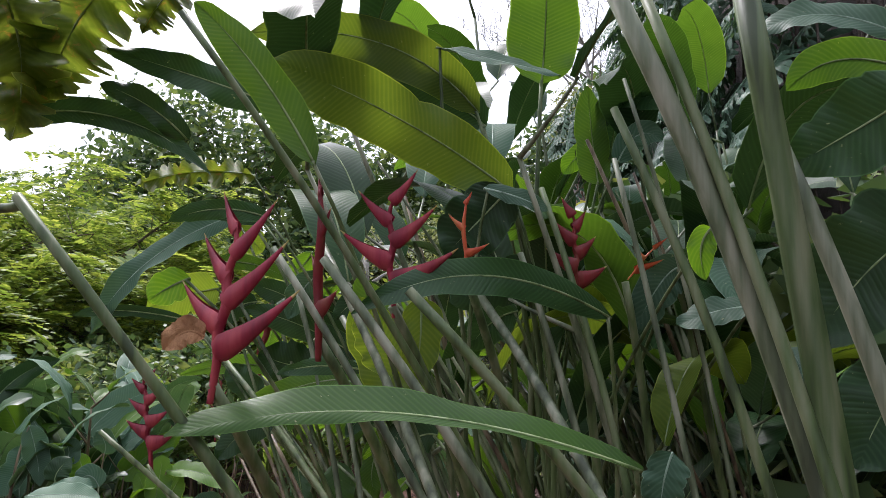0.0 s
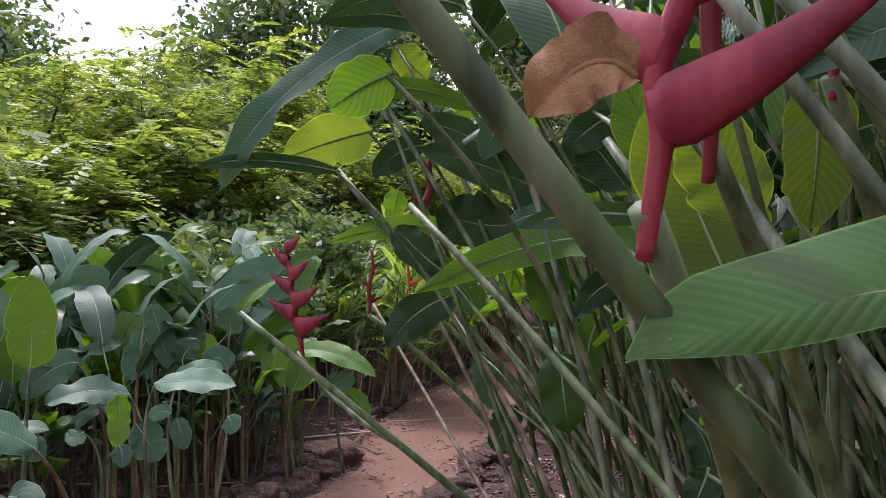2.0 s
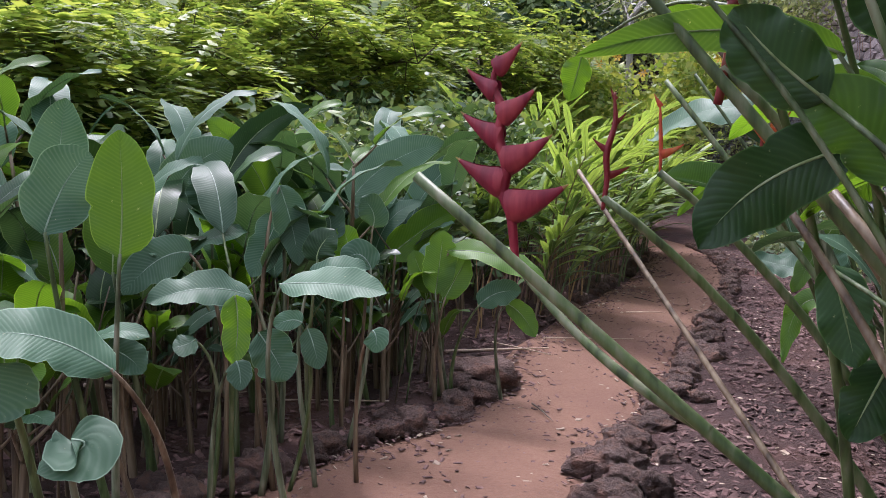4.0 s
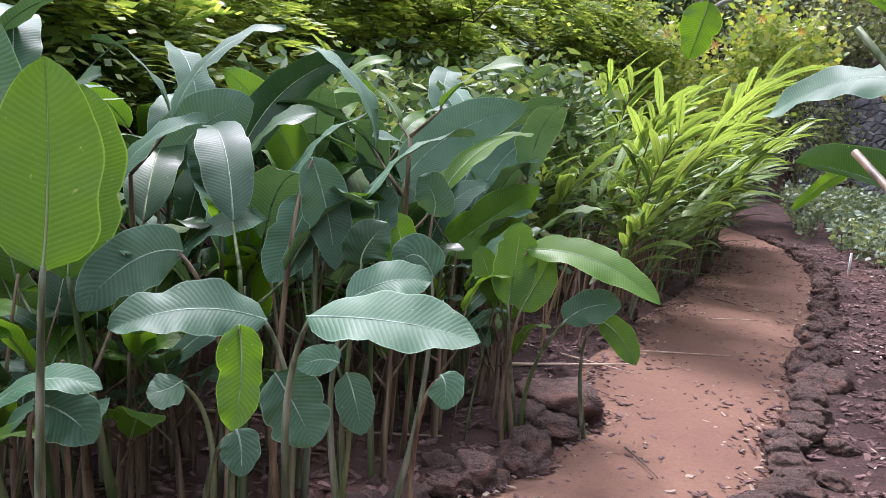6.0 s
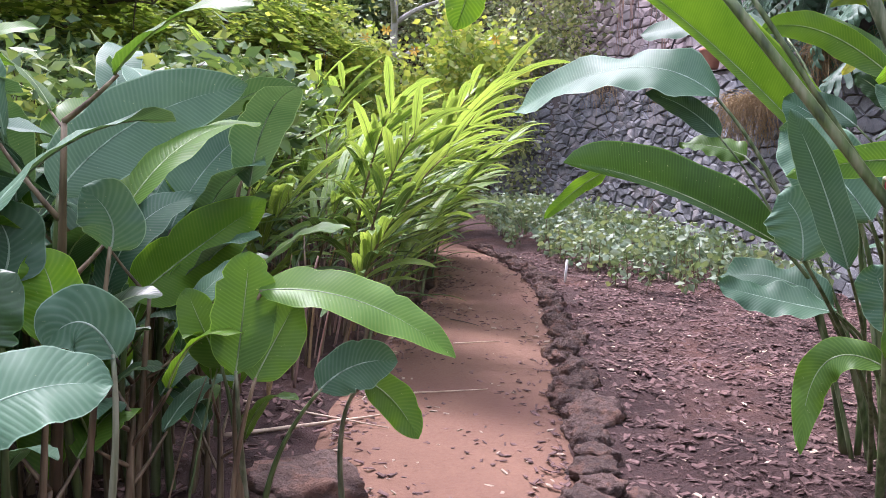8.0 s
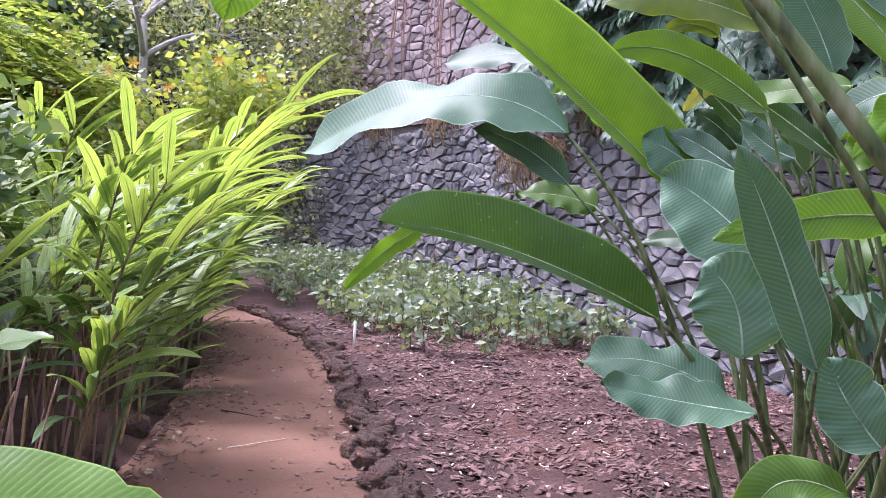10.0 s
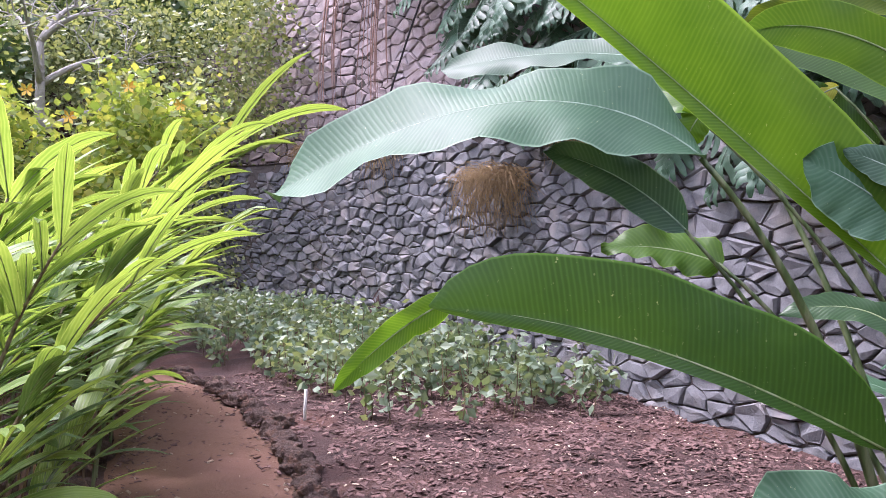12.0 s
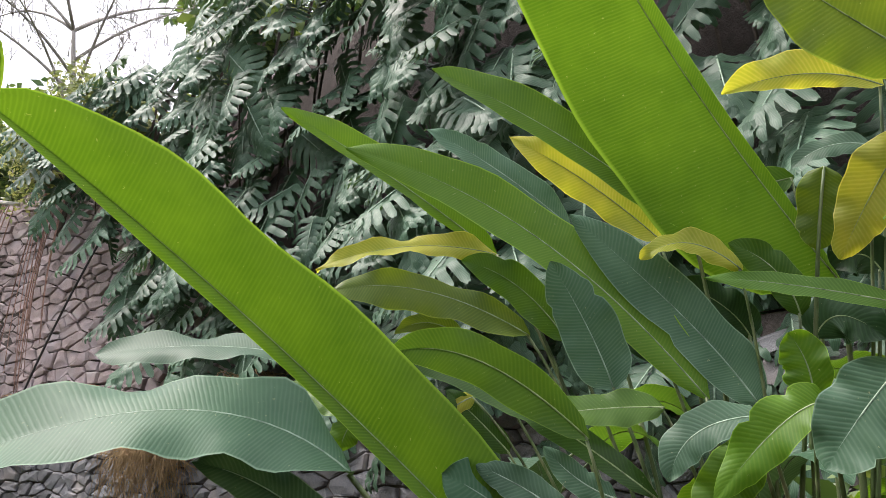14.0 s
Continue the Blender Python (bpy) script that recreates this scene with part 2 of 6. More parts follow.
SEEDLING = small_leaf_surface("seedling_leaves", (0.095, 0.15, 0.09), (0.20, 0.27, 0.175), (0.30, 0.36, 0.23), 0.25)


# ---- mesh tools ----
def part(name, geometry, materials, parent=None, label="", smooth=True):
    """Link (verts, faces, uvs or None, material index per face or None) as one mesh."""
    verts, faces, uvs, index = geometry
    me = bpy.data.meshes.new(name)
    me.from_pydata([tuple(v) for v in verts], [], faces)
    for m in materials if isinstance(materials, (list, tuple)) else [materials]:
        me.materials.append(m)
    if uvs is not None:
        layer = me.uv_layers.new(name="UVMap")
        loops = np.empty(len(me.loops), int)
        me.loops.foreach_get("vertex_index", loops)
        layer.data.foreach_set("uv", np.asarray(uvs, float)[loops].ravel())
    if index is not None:
        me.polygons.foreach_set("material_index", np.asarray(index, int))
    me.polygons.foreach_set("use_smooth", [smooth] * len(me.polygons))
    ob = new(name, me)
    if parent:
        ob.parent = parent
    if label:
        tagged(ob, label)
    return ob


def thing(name, at, label, category, group="", kind=""):
    ob = new(name)
    ob.location = at
    ob.empty_display_size = 0.1
    bpy.context.view_layer.update()
    return tagged(ob, label, category, group, kind)


def joined(pieces):
    """Several geometries as one."""
    verts, faces, uvs, index, base = [], [], [], [], 0
    for v, f, u, i in pieces:
        verts.append(np.asarray(v, float))
        faces += [tuple(base + k for k in face) for face in f]
        uvs.append(np.zeros((len(v), 2)) if u is None else np.asarray(u, float))
        index += list(i) if i is not None else [0] * len(f)
        base += len(v)
    return np.concatenate(verts), faces, np.concatenate(uvs), index


def bezier(a, m, b, n):
    """A curve from a to b that passes m half-way."""
    a, m, b = (np.asarray(p, float) for p in (a, m, b))
    c = 2 * m - (a + b) / 2
    u = np.linspace(0, 1, n)[:, None]
    return (1 - u) ** 2 * a + 2 * u * (1 - u) * c + u**2 * b


def unit(v):
    v = np.asarray(v, float)
    return v / (np.linalg.norm(v, axis=-1, keepdims=True) + 1e-9)


def tube(line, radius, sides=7, mat=0, ripple=0.0):
    line = np.asarray(line, float)
    n = len(line)
    radius = np.interp(np.linspace(0, 1, n), np.linspace(0, 1, len(radius)), radius)
    tangent = unit(np.gradient(line, axis=0))
    ref = np.array([0.31, 0.87, 0.38]) if abs(tangent[0] @ [0.31, 0.87, 0.38]) < 0.9 else np.array([1.0, 0, 0])
    side = unit(np.cross(tangent, ref))
    other = np.cross(tangent, side)
    ang = np.linspace(0, 2 * np.pi, sides, endpoint=False)
    if ripple:
        radius = radius * (1 + ripple * np.sin(np.arange(n) * 2.4))
    rings = line[:, None] + radius[:, None, None] * (np.cos(ang)[None, :, None] * side[:, None] + np.sin(ang)[None, :, None] * other[:, None])
    faces = [(i * sides + j, i * sides + (j + 1) % sides, (i + 1) * sides + (j + 1) % sides, (i + 1) * sides + j) for i in range(n - 1) for j in range(sides)]
    faces += [tuple(range(sides))[::-1], tuple((n - 1) * sides + j for j in range(sides))]
    return rings.reshape(-1, 3), faces, None, [mat] * len(faces)


ACROSS = np.array([-1, -0.72, -0.42, -0.12, 0, 0.12, 0.42, 0.72, 1])


def blade_geometry(a, m, b, width, facing, fold=0.15, wave=0.03, seed=0, n=22, rise=0.32, fall=0.5, cut=0.0, rib=0.0034, halves=(1, 1)):
    """A long leaf blade along a curve, with midrib, channel fold, rolling edges and, where it is old, tears along the side veins."""
    r = np.random.RandomState(seed)
    line = bezier(a, m, b, n)
    u = np.linspace(0, 1, n)
    rise, fall = rise * r.uniform(0.75, 1.15), fall * r.uniform(0.8, 1.15)
    tangent = unit(np.gradient(line, axis=0))
    facing = np.asarray(facing, float)
    normal = unit(facing - (tangent @ facing)[:, None] * tangent)
    side = np.cross(tangent, normal)
    half = width / 2 * np.sqrt(np.clip(1 - (1 - np.minimum(u / rise, 1)) ** 2, 0.004, 1)) * np.clip(1 - np.clip((u - fall) / (1 - fall), 0, 1) ** 2.1, 0.006, 1) ** 0.72
    ph = r.uniform(0, 6.28, 4)
    uneven = [1 + 0.05 * np.sin(u * r.uniform(5, 9) + r.uniform(0, 6)) + 0.035 * np.sin(u * r.uniform(14, 22) + r.uniform(0, 6)) for _ in range(3)]
    for side_cuts in uneven[1:]:
        for _ in range(r.randint(0, 3) if halves == (1, 1) else 0):
            c = r.uniform(0.2, 0.9)
            side_cuts *= 1 - r.uniform(0.05, 0.22) * np.exp(-((u - c) / 0.03) ** 2)
    skew = {-1: halves[0] * (1 + r.uniform(-0.08, 0.08)), 1: halves[1] * (1 + r.uniform(-0.08, 0.08))}
    wave = wave * min(1.0, width / 0.22) * 0.55
    rows = []
    for v in ACROSS:
        s = np.sign(v)
        w = half * v * skew[s if s else 1] * (1 + (uneven[int(s)] - 1) * np.abs(v))
        lift = fold * np.abs(w) - 0.55 * fold * np.abs(w) * np.abs(v)
        roll = wave * np.sin(u * (9 + 3 * s) + ph[int(s) + 1]) * v * v + 0.5 * wave * np.sin(u * 27 + ph[3] + s) * v * v
        shift = np.zeros(n)
        if cut:
            shift = -cut * np.abs(v) * (np.sin(u * 75 + ph[int(s) + 1] + 3 * np.sin(u * 9)) > 0.5)
            roll = roll + 0.5 * cut * np.abs(v) * np.sin(u * 23 + ph[0])
        rows.append(line + side * (w * (1 + shift))[:, None] + normal * (lift + roll)[:, None] + tangent * (0.12 * np.abs(w))[:, None])
    verts = np.stack(rows, 1)
    k = len(ACROSS)
    faces = [(i * k + j, (i + 1) * k + j, (i + 1) * k + j + 1, i * k + j + 1) for i in range(n - 1) for j in range(k - 1)]
    uvs = np.stack(np.broadcast_arrays(u[:, None] * np.linalg.norm(np.subtract(b, a)) * 1.6, ACROSS[None]), -1).reshape(-1, 2)
    body = (verts.reshape(-1, 3), faces, uvs, [0] * len(faces))
    keel = tube(line - normal * 0.001, [rib, rib * 0.7, rib * 0.15], 5, 1)
    return joined([body, keel])


def rib_for(mat):
    return MIDRIB_BLUE if mat in (WAXY, MONSTERA) else MIDRIB


leaf_count = [0]
GATHER = {}  # how far a plant's stalks rise below their own leaves rather than from one foot


def blade(plant, a, m, b, width, facing, mat, fold=0.15, wave=0.03, halves=(1, 1), stalked=True, fall=0.5):
    """A leaf of a plant with the stalk that carries it up from the plant's foot."""
    leaf_count[0] += 1
    seed = leaf_count[0]
    r = np.random.RandomState(seed)
    o = np.array(plant.location)
    a, m, b = (np.array(p) - o for p in (a, m, b))
    part("leaf", blade_geometry(a, m, b, width, facing, fold, wave, seed, 48 if mat is TORN else 22, fall=fall, cut=0.42 if mat is TORN else 0.0, halves=halves), [mat, rib_for(mat)], plant)
    if not stalked:
        return
    foot = np.array([r.uniform(-0.1, 0.1), r.uniform(-0.1, 0.1), 0.0]) + GATHER.get(plant.name, 0.2) * np.array([a[0], a[1], 0.0])
    foot[2] = float(height(*(foot + o)[:2])) - o[2] - 0.02
    away = unit(m - a)
    knee = (a - away * 0.12) * 0.5 + foot * 0.5 + np.array([0, 0, 0.12 * a[2]])
    thick = 0.0045 + 0.0085 * min(1.0, width / 0.28)
    part("stalk", tube(bezier(foot, knee, a + away * 0.01, 16), [thick * 1.5, thick, thick * 0.55], 7), (STALK, STALK_BROWN, STALK_GREY)[seed % 3] if GATHER.get(plant.name, 0) > 0.5 else STALK, plant)


# ---- ground, path, bed edges ----
def height(x, y):
    """The ground falls gently along the walk and rolls a little."""
    s = np.clip((1.6 - np.asarray(y, float)) / 3.2, 0, 1)
    return 0.17 * s * s * (3 - 2 * s) + 0.012 * np.sin(1.7 * np.asarray(x) + 0.8 * np.asarray(y)) * np.cos(1.1 * np.asarray(y))


EDGE_Y = (-8, -6, -4.6, -3.5, -2.5, -1.5, -0.5, 0.3, 1, 1.8, 2.4, 2.9, 4.1, 5.1, 6.5, 8.2, 9.3, 10.4, 11.4, 12.5)
EDGE_L = (1.4, 1.1, 0.75, 0.25, -0.35, -0.8, -1.0, -0.78, -0.45, -0.37, -0.5, -0.5, -0.35, -0.18, 0.03, 0.08, -0.12, -0.95, -2.2, -4.0)
EDGE_R = (2.8, 2.3, 1.85, 1.4, 0.85, 0.5, 0.32, 0.3, 0.36, 0.47, 0.52, 0.6, 0.76, 0.86, 0.98, 0.88, 0.6, 0.15, -0.5, -1.6)


def left_edge(y):
    return np.interp(y, EDGE_Y, EDGE_L)


def right_edge(y):
    return np.interp(y, EDGE_Y, EDGE_R)


def grid(xs, ys, z):
    gx, gy = np.meshgrid(xs, ys)
    verts = np.stack([gx, gy, z(gx, gy)], -1).reshape(-1, 3)
    k = len(xs)
    faces = [(i * k + j, i * k + j + 1, (i + 1) * k + j + 1, (i + 1) * k + j) for i in range(len(ys) - 1) for j in range(k - 1)]
    return verts, faces, None, None


def bed_height(x, y):
    rough = np.array([noise.fractal(Vector((float(a) * 2.3, float(b) * 2.3, 0)), 1.0, 2.0, 4) for a, b in zip(x.ravel(), y.ravel())]).reshape(x.shape)
    near = (np.abs(x) < 9) & (y > -9) & (y < 20)
    inside = (x > left_edge(y) - 0.12) & (x < right_edge(y) + 0.12) & (y < 12.5) & (y > -8)
    return np.where(near, height(x, y), 0.0) + np.where(inside, -0.035, np.where(near, 0.045 * rough + 0.02, 0.0))


far_axis = np.array([-900, -300, -100, -40, -20, -12])
xs = np.concatenate([far_axis, np.arange(-9, 7, 0.14), -far_axis[::-1]])
ys = np.concatenate([far_axis, np.arange(-9, 20, 0.14), [24, 30, 45, 100, 300, 900]])
tagged(part("ground", grid(xs, ys, bed_height), SOIL), "dark reddish brown bed soil strewn with mulch", "ground", kind="structure")

py = np.arange(-8, 12.4, 0.1)
ribs = []
for k in np.linspace(0, 1, 13):
    jig = np.array([noise.noise(Vector((float(k) * 3, float(y) * 2.2, 4))) for y in py]) * 0.045
    px_ = left_edge(py) - 0.06 + jig + k * (right_edge(py) - left_edge(py) + 0.12)
    ribs.append(np.stack([px_, py, height(px_, py) + 0.008 - 0.035 * (2 * k - 1) ** 4 + 0.006 * np.sin(py * 5 + k * 9)], -1))
pv = np.stack(ribs, 1).reshape(-1, 3)
pf = [(i * 13 + j, i * 13 + j + 1, (i + 1) * 13 + j + 1, (i + 1) * 13 + j) for i in range(len(py) - 1) for j in range(12)]
tagged(part("path", (pv, pf, None, None), DIRT), "trodden terracotta earth garden path between stone edges", "path", kind="structure")


def ground_z(x, y):
    inside = left_edge(y) - 0.12 < x < right_edge(y) + 0.12
    lumps = 0.045 * noise.fractal(Vector((float(x) * 2.3, float(y) * 2.3, 0)), 1.0, 2.0, 4) + 0.02
    return float(height(x, y)) + (0.004 if inside else lumps)


def scatter(name, count, place, size, mat, label, seed, thick=0.3, lift=0.0):
    """Loose chips and bits as one sheet of small slabs."""
    r = np.random.RandomState(seed)
    pieces = []
    corner = np.array([(-1, -1, -1), (1, -1, -1), (1, 1, -1), (-1, 1, -1), (-0.8, -0.8, 1), (0.8, -0.8, 1), (0.8, 0.8, 1), (-0.8, 0.8, 1)])
    sides = [(4, 5, 6, 7), (0, 1, 5, 4), (1, 2, 6, 5), (2, 3, 7, 6), (3, 0, 4, 7)]
    for _ in range(count):
        x, y = place(r)
        s = size * r.uniform(0.4, 1.5)
        box = corner * (s, s * r.uniform(0.25, 0.6), s * 0.12 * thick / 0.3) * r.uniform(0.7, 1.3, (8, 3))
        turn = np.array(Euler((r.uniform(-0.4, 0.4), r.uniform(-0.4, 0.4), r.uniform(0, 6.28))).to_matrix())
        pieces.append((box @ turn.T + (x, y, ground_z(x, y) + 0.004 + lift), sides, None, None))
    return tagged(part(name, joined(pieces), mat, smooth=False), label, "ground litter", kind="stuff")


def on_right(r):
    y = r.uniform(-2, 9)
    return right_edge(y) + 0.1 + r.uniform(0, 1) ** 0.8 * 3.0, y


def on_left(r):
    y = r.uniform(-2.5, 4)
    return left_edge(y) - 0.05 - r.uniform(0, 1) * 2.6, y


def on_path(r):
    y = r.uniform(-1.5, 9)
    k = r.choice([r.beta(0.5, 3), 1 - r.beta(0.5, 3), r.uniform(0, 1)], p=[0.5, 0.3, 0.2])
    return left_edge(y) + k * (right_edge(y) - left_edge(y)), y


scatter("bark_mulch", 26000, on_right, 0.019, CHIP, "scattered purplish brown bark chips over the bed", 1)
scatter("bed_litter", 5000, on_left, 0.022, CHIP, "brown chips and crumbs under the plants", 2)
scatter("dry_leaf_bits", 1300, on_right, 0.014, LITTER, "pale dry leaf bits on the mulch", 3)
scatter("path_litter", 2600, on_path, 0.014, CHIP, "small twigs and chips along the path", 4)
scatter("pale_path_bits", 420, on_path, 0.014, LITTER, "pale dry leaf bits on the path", 5)


def rock_mesh(seed):
    r = np.random.RandomState(seed)
    bm = bmesh.new()
    bmesh.ops.create_icosphere(bm, subdivisions=4, radius=0.5)
    off = Vector(r.uniform(-50, 50, 3))
    for v in bm.verts:
        p = v.co * 2.2 + off
        d = 0.42 * noise.fractal(p, 0.8, 2.1, 5) + 0.16 * noise.noise(v.co * 7 + off) - 0.16 * abs(noise.noise(v.co * 14 + off)) - 0.10 * abs(noise.noise(v.co * 26 + off))
        v.co *= 1 + d
        v.co.z *= 0.72
    me = bpy.data.meshes.new("rock")
    bm.to_mesh(me)
    bm.free()
    me.materials.append(LAVA)
    me.polygons.foreach_set("use_smooth", [True] * len(me.polygons))
    return me


rock_meshes = [rock_mesh(s) for s in range(6)]


def rock(x, y, size, sink=0.25, label="rough brown lava rock edging the path"):
    r = np.random.RandomState(int(abs(x * 977 + y * 313)) + 7)
    ob = new("edging_rock", rock_meshes[r.randint(6)])
    ob.matrix_basis = pose(x, y, float(height(x, y)) + size * (0.36 - sink), r.uniform(-12, 12), r.uniform(-12, 12), r.uniform(0, 360))
    ob.scale = (size * r.uniform(0.85, 1.3), size * r.uniform(0.8, 1.1), size * r.uniform(0.75, 1.05))
    return tagged(ob, label, "rock", "path edging rocks")


rr = np.random.RandomState(11)
y = -2.6
while y < 9.6:
    size = rr.uniform(0.13, 0.27) * (0.8 if y > 4.5 else 1.0)
    rock(float(right_edge(y)) + 0.07 + rr.uniform(-0.05, 0.08), y, size)
    if rr.uniform() < 0.35 and y < 2.5:
        rock(float(right_edge(y)) + 0.27, y + 0.05, size * 0.8)
    y += size * rr.uniform(0.75, 0.95)
y = -2.4
while y < 1.95:
    size = rr.uniform(0.14, 0.26)
    rock(float(left_edge(y)) - 0.06 + rr.uniform(-0.04, 0.03), y, size)
    if rr.uniform() < 0.5:
        rock(float(left_edge(y)) - 0.24, y + 0.06, size * 0.7)
    y += size * rr.uniform(0.8, 1.1)
rock(-0.52, 1.72, 0.36, 0.15, "large rough lava rock at the bed corner")
rock(-0.60, 1.48, 0.25, 0.15)
y = 3.4
while y < 8.6:
    size = rr.uniform(0.13, 0.22)
    rock(float(left_edge(y)) - 0.13 + rr.uniform(-0.04, 0.03), y, size)
    y += size * rr.uniform(1.6, 3.2)
for x, yy, s in ((3.45, 7.1, 0.16), (3.3, 7.9, 0.14), (2.6, 5.2, 0.1), (1.9, 6.3, 0.09)):
    rock(x, yy, s, 0.2, "loose stone lying on the mulch")


def stick(a, b, radius, mat=LITTER, label="dry pale stick lying on the earth"):
    a, b = (np.array([*p, float(height(*p)) + radius + 0.012]) for p in (a, b))
    mid = (a + b) / 2 + (0.012, -0.02, 0.006)
    tagged(part("stick", tube(bezier(a, mid, b, 9), [radius, radius * 0.8, radius * 0.4], 6, ripple=0.12), mat), label, "stick", "fallen sticks")


stick((-0.95, 2.35), (-0.30, 2.72), 0.011)
stick((-1.1, 2.9), (-0.25, 2.55), 0.008)
stick((-0.4, 3.05), (0.25, 3.2), 0.005)
stick((-2.6, 0.75), (-1.5, 1.05), 0.014, LITTER, "pale dry cane lying among the plants")
stick((-1.6, 0.9), (-0.9, 1.15), 0.009, LITTER, "pale dry cane lying among the plants")
stick((0.1, 4.2), (0.42, 4.32), 0.005)
stick((-0.15, 1.4), (0.02, 1.1), 0.005, BARK, "small dark twig on the path")
stick((0.1, 5.0), (0.3, 4.8), 0.005, BARK, "small dark twig on the path")
stick((0.62, 1.0), (0.35, 1.12), 0.006)


# ---- dry-stone terrace walls ----
LINE_Y = (-6, 5, 6.4, 8.5, 11, 13.2, 15, 16.4, 17.6, 18.6)
LINE_X = (4.15, 3.98, 3.97, 3.86, 3.5, 2.95, 2.2, 1.2, -0.4, -2.6)
WALL_PTS = np.stack([np.array(LINE_X, float), np.array(LINE_Y, float)], -1)
WALL_S = np.concatenate([[0], np.cumsum(np.linalg.norm(np.diff(WALL_PTS, axis=0), axis=1))])


def wall_point(s, back=0.0):
    """A place s metres along the wall's foot, and its outward normal; back: metres behind the face."""
    p = np.array([np.interp(s, WALL_S, WALL_PTS[:, 0]), np.interp(s, WALL_S, WALL_PTS[:, 1])])
    q = np.array([np.interp(s + 0.3, WALL_S, WALL_PTS[:, 0]), np.interp(s + 0.3, WALL_S, WALL_PTS[:, 1])])
    o = np.array([np.interp(s - 0.3, WALL_S, WALL_PTS[:, 0]), np.interp(s - 0.3, WALL_S, WALL_PTS[:, 1])])
    t = unit(q - o)
    normal = np.array([-t[1], t[0]])
    return p - normal * back, normal


def wall_core(name, s0, s1, z0, z1, back, lean, label):
    """The solid body behind the facing stones."""
    rows, n = [], 40
    top = z1 if callable(z1) else (lambda s: z1)
    for s in np.linspace(s0, s1, n):
        p, nrm = wall_point(s, back)
        zt = top(s)
        c = [(p, z0), (p - nrm * lean * (zt - z0), zt), (p - nrm * (lean * (zt - z0) + 0.55), zt), (p - nrm * 0.6, z0)]
        rows.append([(*xy, z) for xy, z in c])
    verts = np.array(rows).reshape(-1, 3)
    faces = [(i * 4 + j, i * 4 + (j + 1) % 4, (i + 1) * 4 + (j + 1) % 4, (i + 1) * 4 + j) for i in range(n - 1) for j in range(4)]
    faces += [(0, 1, 2, 3), tuple((n - 1) * 4 + j for j in (3, 2, 1, 0))]
    return tagged(part(name, (verts, faces, None, None), MORTAR, smooth=False), label, "wall", kind="structure")


def cell(site, others, reach):
    """The patch of a wall nearer to site than to the others."""
    poly = [np.array(site) + reach * np.array(c) for c in ((-1, -1), (1, -1), (1, 1), (-1, 1))]
    for q in others:
        mid, d = (site + q) / 2, q - site
        kept = []
        for k, p in enumerate(poly):
            a, b = (p - mid) @ d, (poly[k - 1] - mid) @ d
            if (a > 0) != (b > 0):
                kept.append(poly[k - 1] + (p - poly[k - 1]) * (b / (b - a)))
            if a <= 0:
                kept.append(p)
        poly = kept
        if len(poly) < 3:
            break
    return poly


def wall_stones(wall, s0, s1, z0, z1, back, lean, mat, seed, wide, tall, single):
    """Irregular rubble facing: stones within the stretch single are pieces of their own, the rest one mesh."""
    r = np.random.RandomState(seed)
    top = z1 if callable(z1) else (lambda s: z1)
    high = max(top(s) for s in np.linspace(s0, s1, 9))
    squash = wide / tall
    sites = []
    for row, z in enumerate(np.arange(z0, high + tall, tall)):
        for s in np.arange(s0, s1 + wide, wide):
            if r.uniform() < 0.86:
                sites.append((s + (0.5 * wide if row % 2 else 0) + r.uniform(-0.42, 0.42) * wide, (z + tall * 0.5 + r.uniform(-0.4, 0.4) * tall) * squash))
            if r.uniform() < 0.22:
                sites.append((s + r.uniform(-0.5, 0.5) * wide, (z + r.uniform(0, 1) * tall) * squash))
    sites = np.array(sites)
    rest, count = [], 0
    for site in sites:
        if site[1] / squash > top(site[0]) - 0.04 or not s0 < site[0] < s1:
            continue
        gap = np.linalg.norm(sites - site, axis=1)
        near = sites[(gap > 1e-6) & (gap < 3.0 * wide)]
        poly = cell(site, near[np.argsort(np.linalg.norm(near - site, axis=1))], 1.2 * wide)
        if len(poly) < 3:
            continue
        poly = np.array(poly) / (1, squash)
        mid = poly.mean(0)
        size = np.abs(poly - mid).max(0)
        if size.min() < 0.02:
            continue
        k = len(poly)
        proud = r.uniform(0.012, 0.06)
        joint = 1 - 0.008 / max(size.min(), 0.035)
        verts = []
        for depth, shrink in ((-0.04, joint), (proud * 0.65, joint * 0.97), (proud, joint * 0.85)):
            for p0 in poly:
                qs, qz = mid + (p0 - mid) * shrink + r.uniform(-0.006, 0.006, 2) * (shrink < joint)
                p, nrm = wall_point(qs, back)
                tilt = depth + (r.uniform(-0.016, 0.016) if shrink < joint * 0.9 else 0)
                verts.append((*(p + nrm * (tilt - lean * (qz - z0))), min(max(qz, z0 - 0.05), top(qs))))
        p, nrm = wall_point(mid[0], back)
        verts.append((*(p + nrm * (proud + r.uniform(-0.012, 0.02) - lean * (mid[1] - z0))), mid[1]))
        faces = [(i * k + j, i * k + (j + 1) % k, (i + 1) * k + (j + 1) % k, (i + 1) * k + j) for i in range(2) for j in range(k)]
        faces += [(2 * k + j, 2 * k + (j + 1) % k, 3 * k) for j in range(k)]
        if single[0] < site[0] < single[1] and count < 300:
            part("stone", (verts, faces, None, None), mat, wall, smooth=False)
            count += 1
        else:
            rest.append((verts, faces, None, None))
    if rest:
        tagged(part("facing_stones", joined(rest), mat, wall, smooth=False), kind="stuff")


LEDGE = 2.45


def upper_top(s):
    return float(np.interp(s, (0, 12, 17, 19.5, 21.5, 24), (7.0, 7.0, 6.3, 6.0, 5.4, 4.2)))


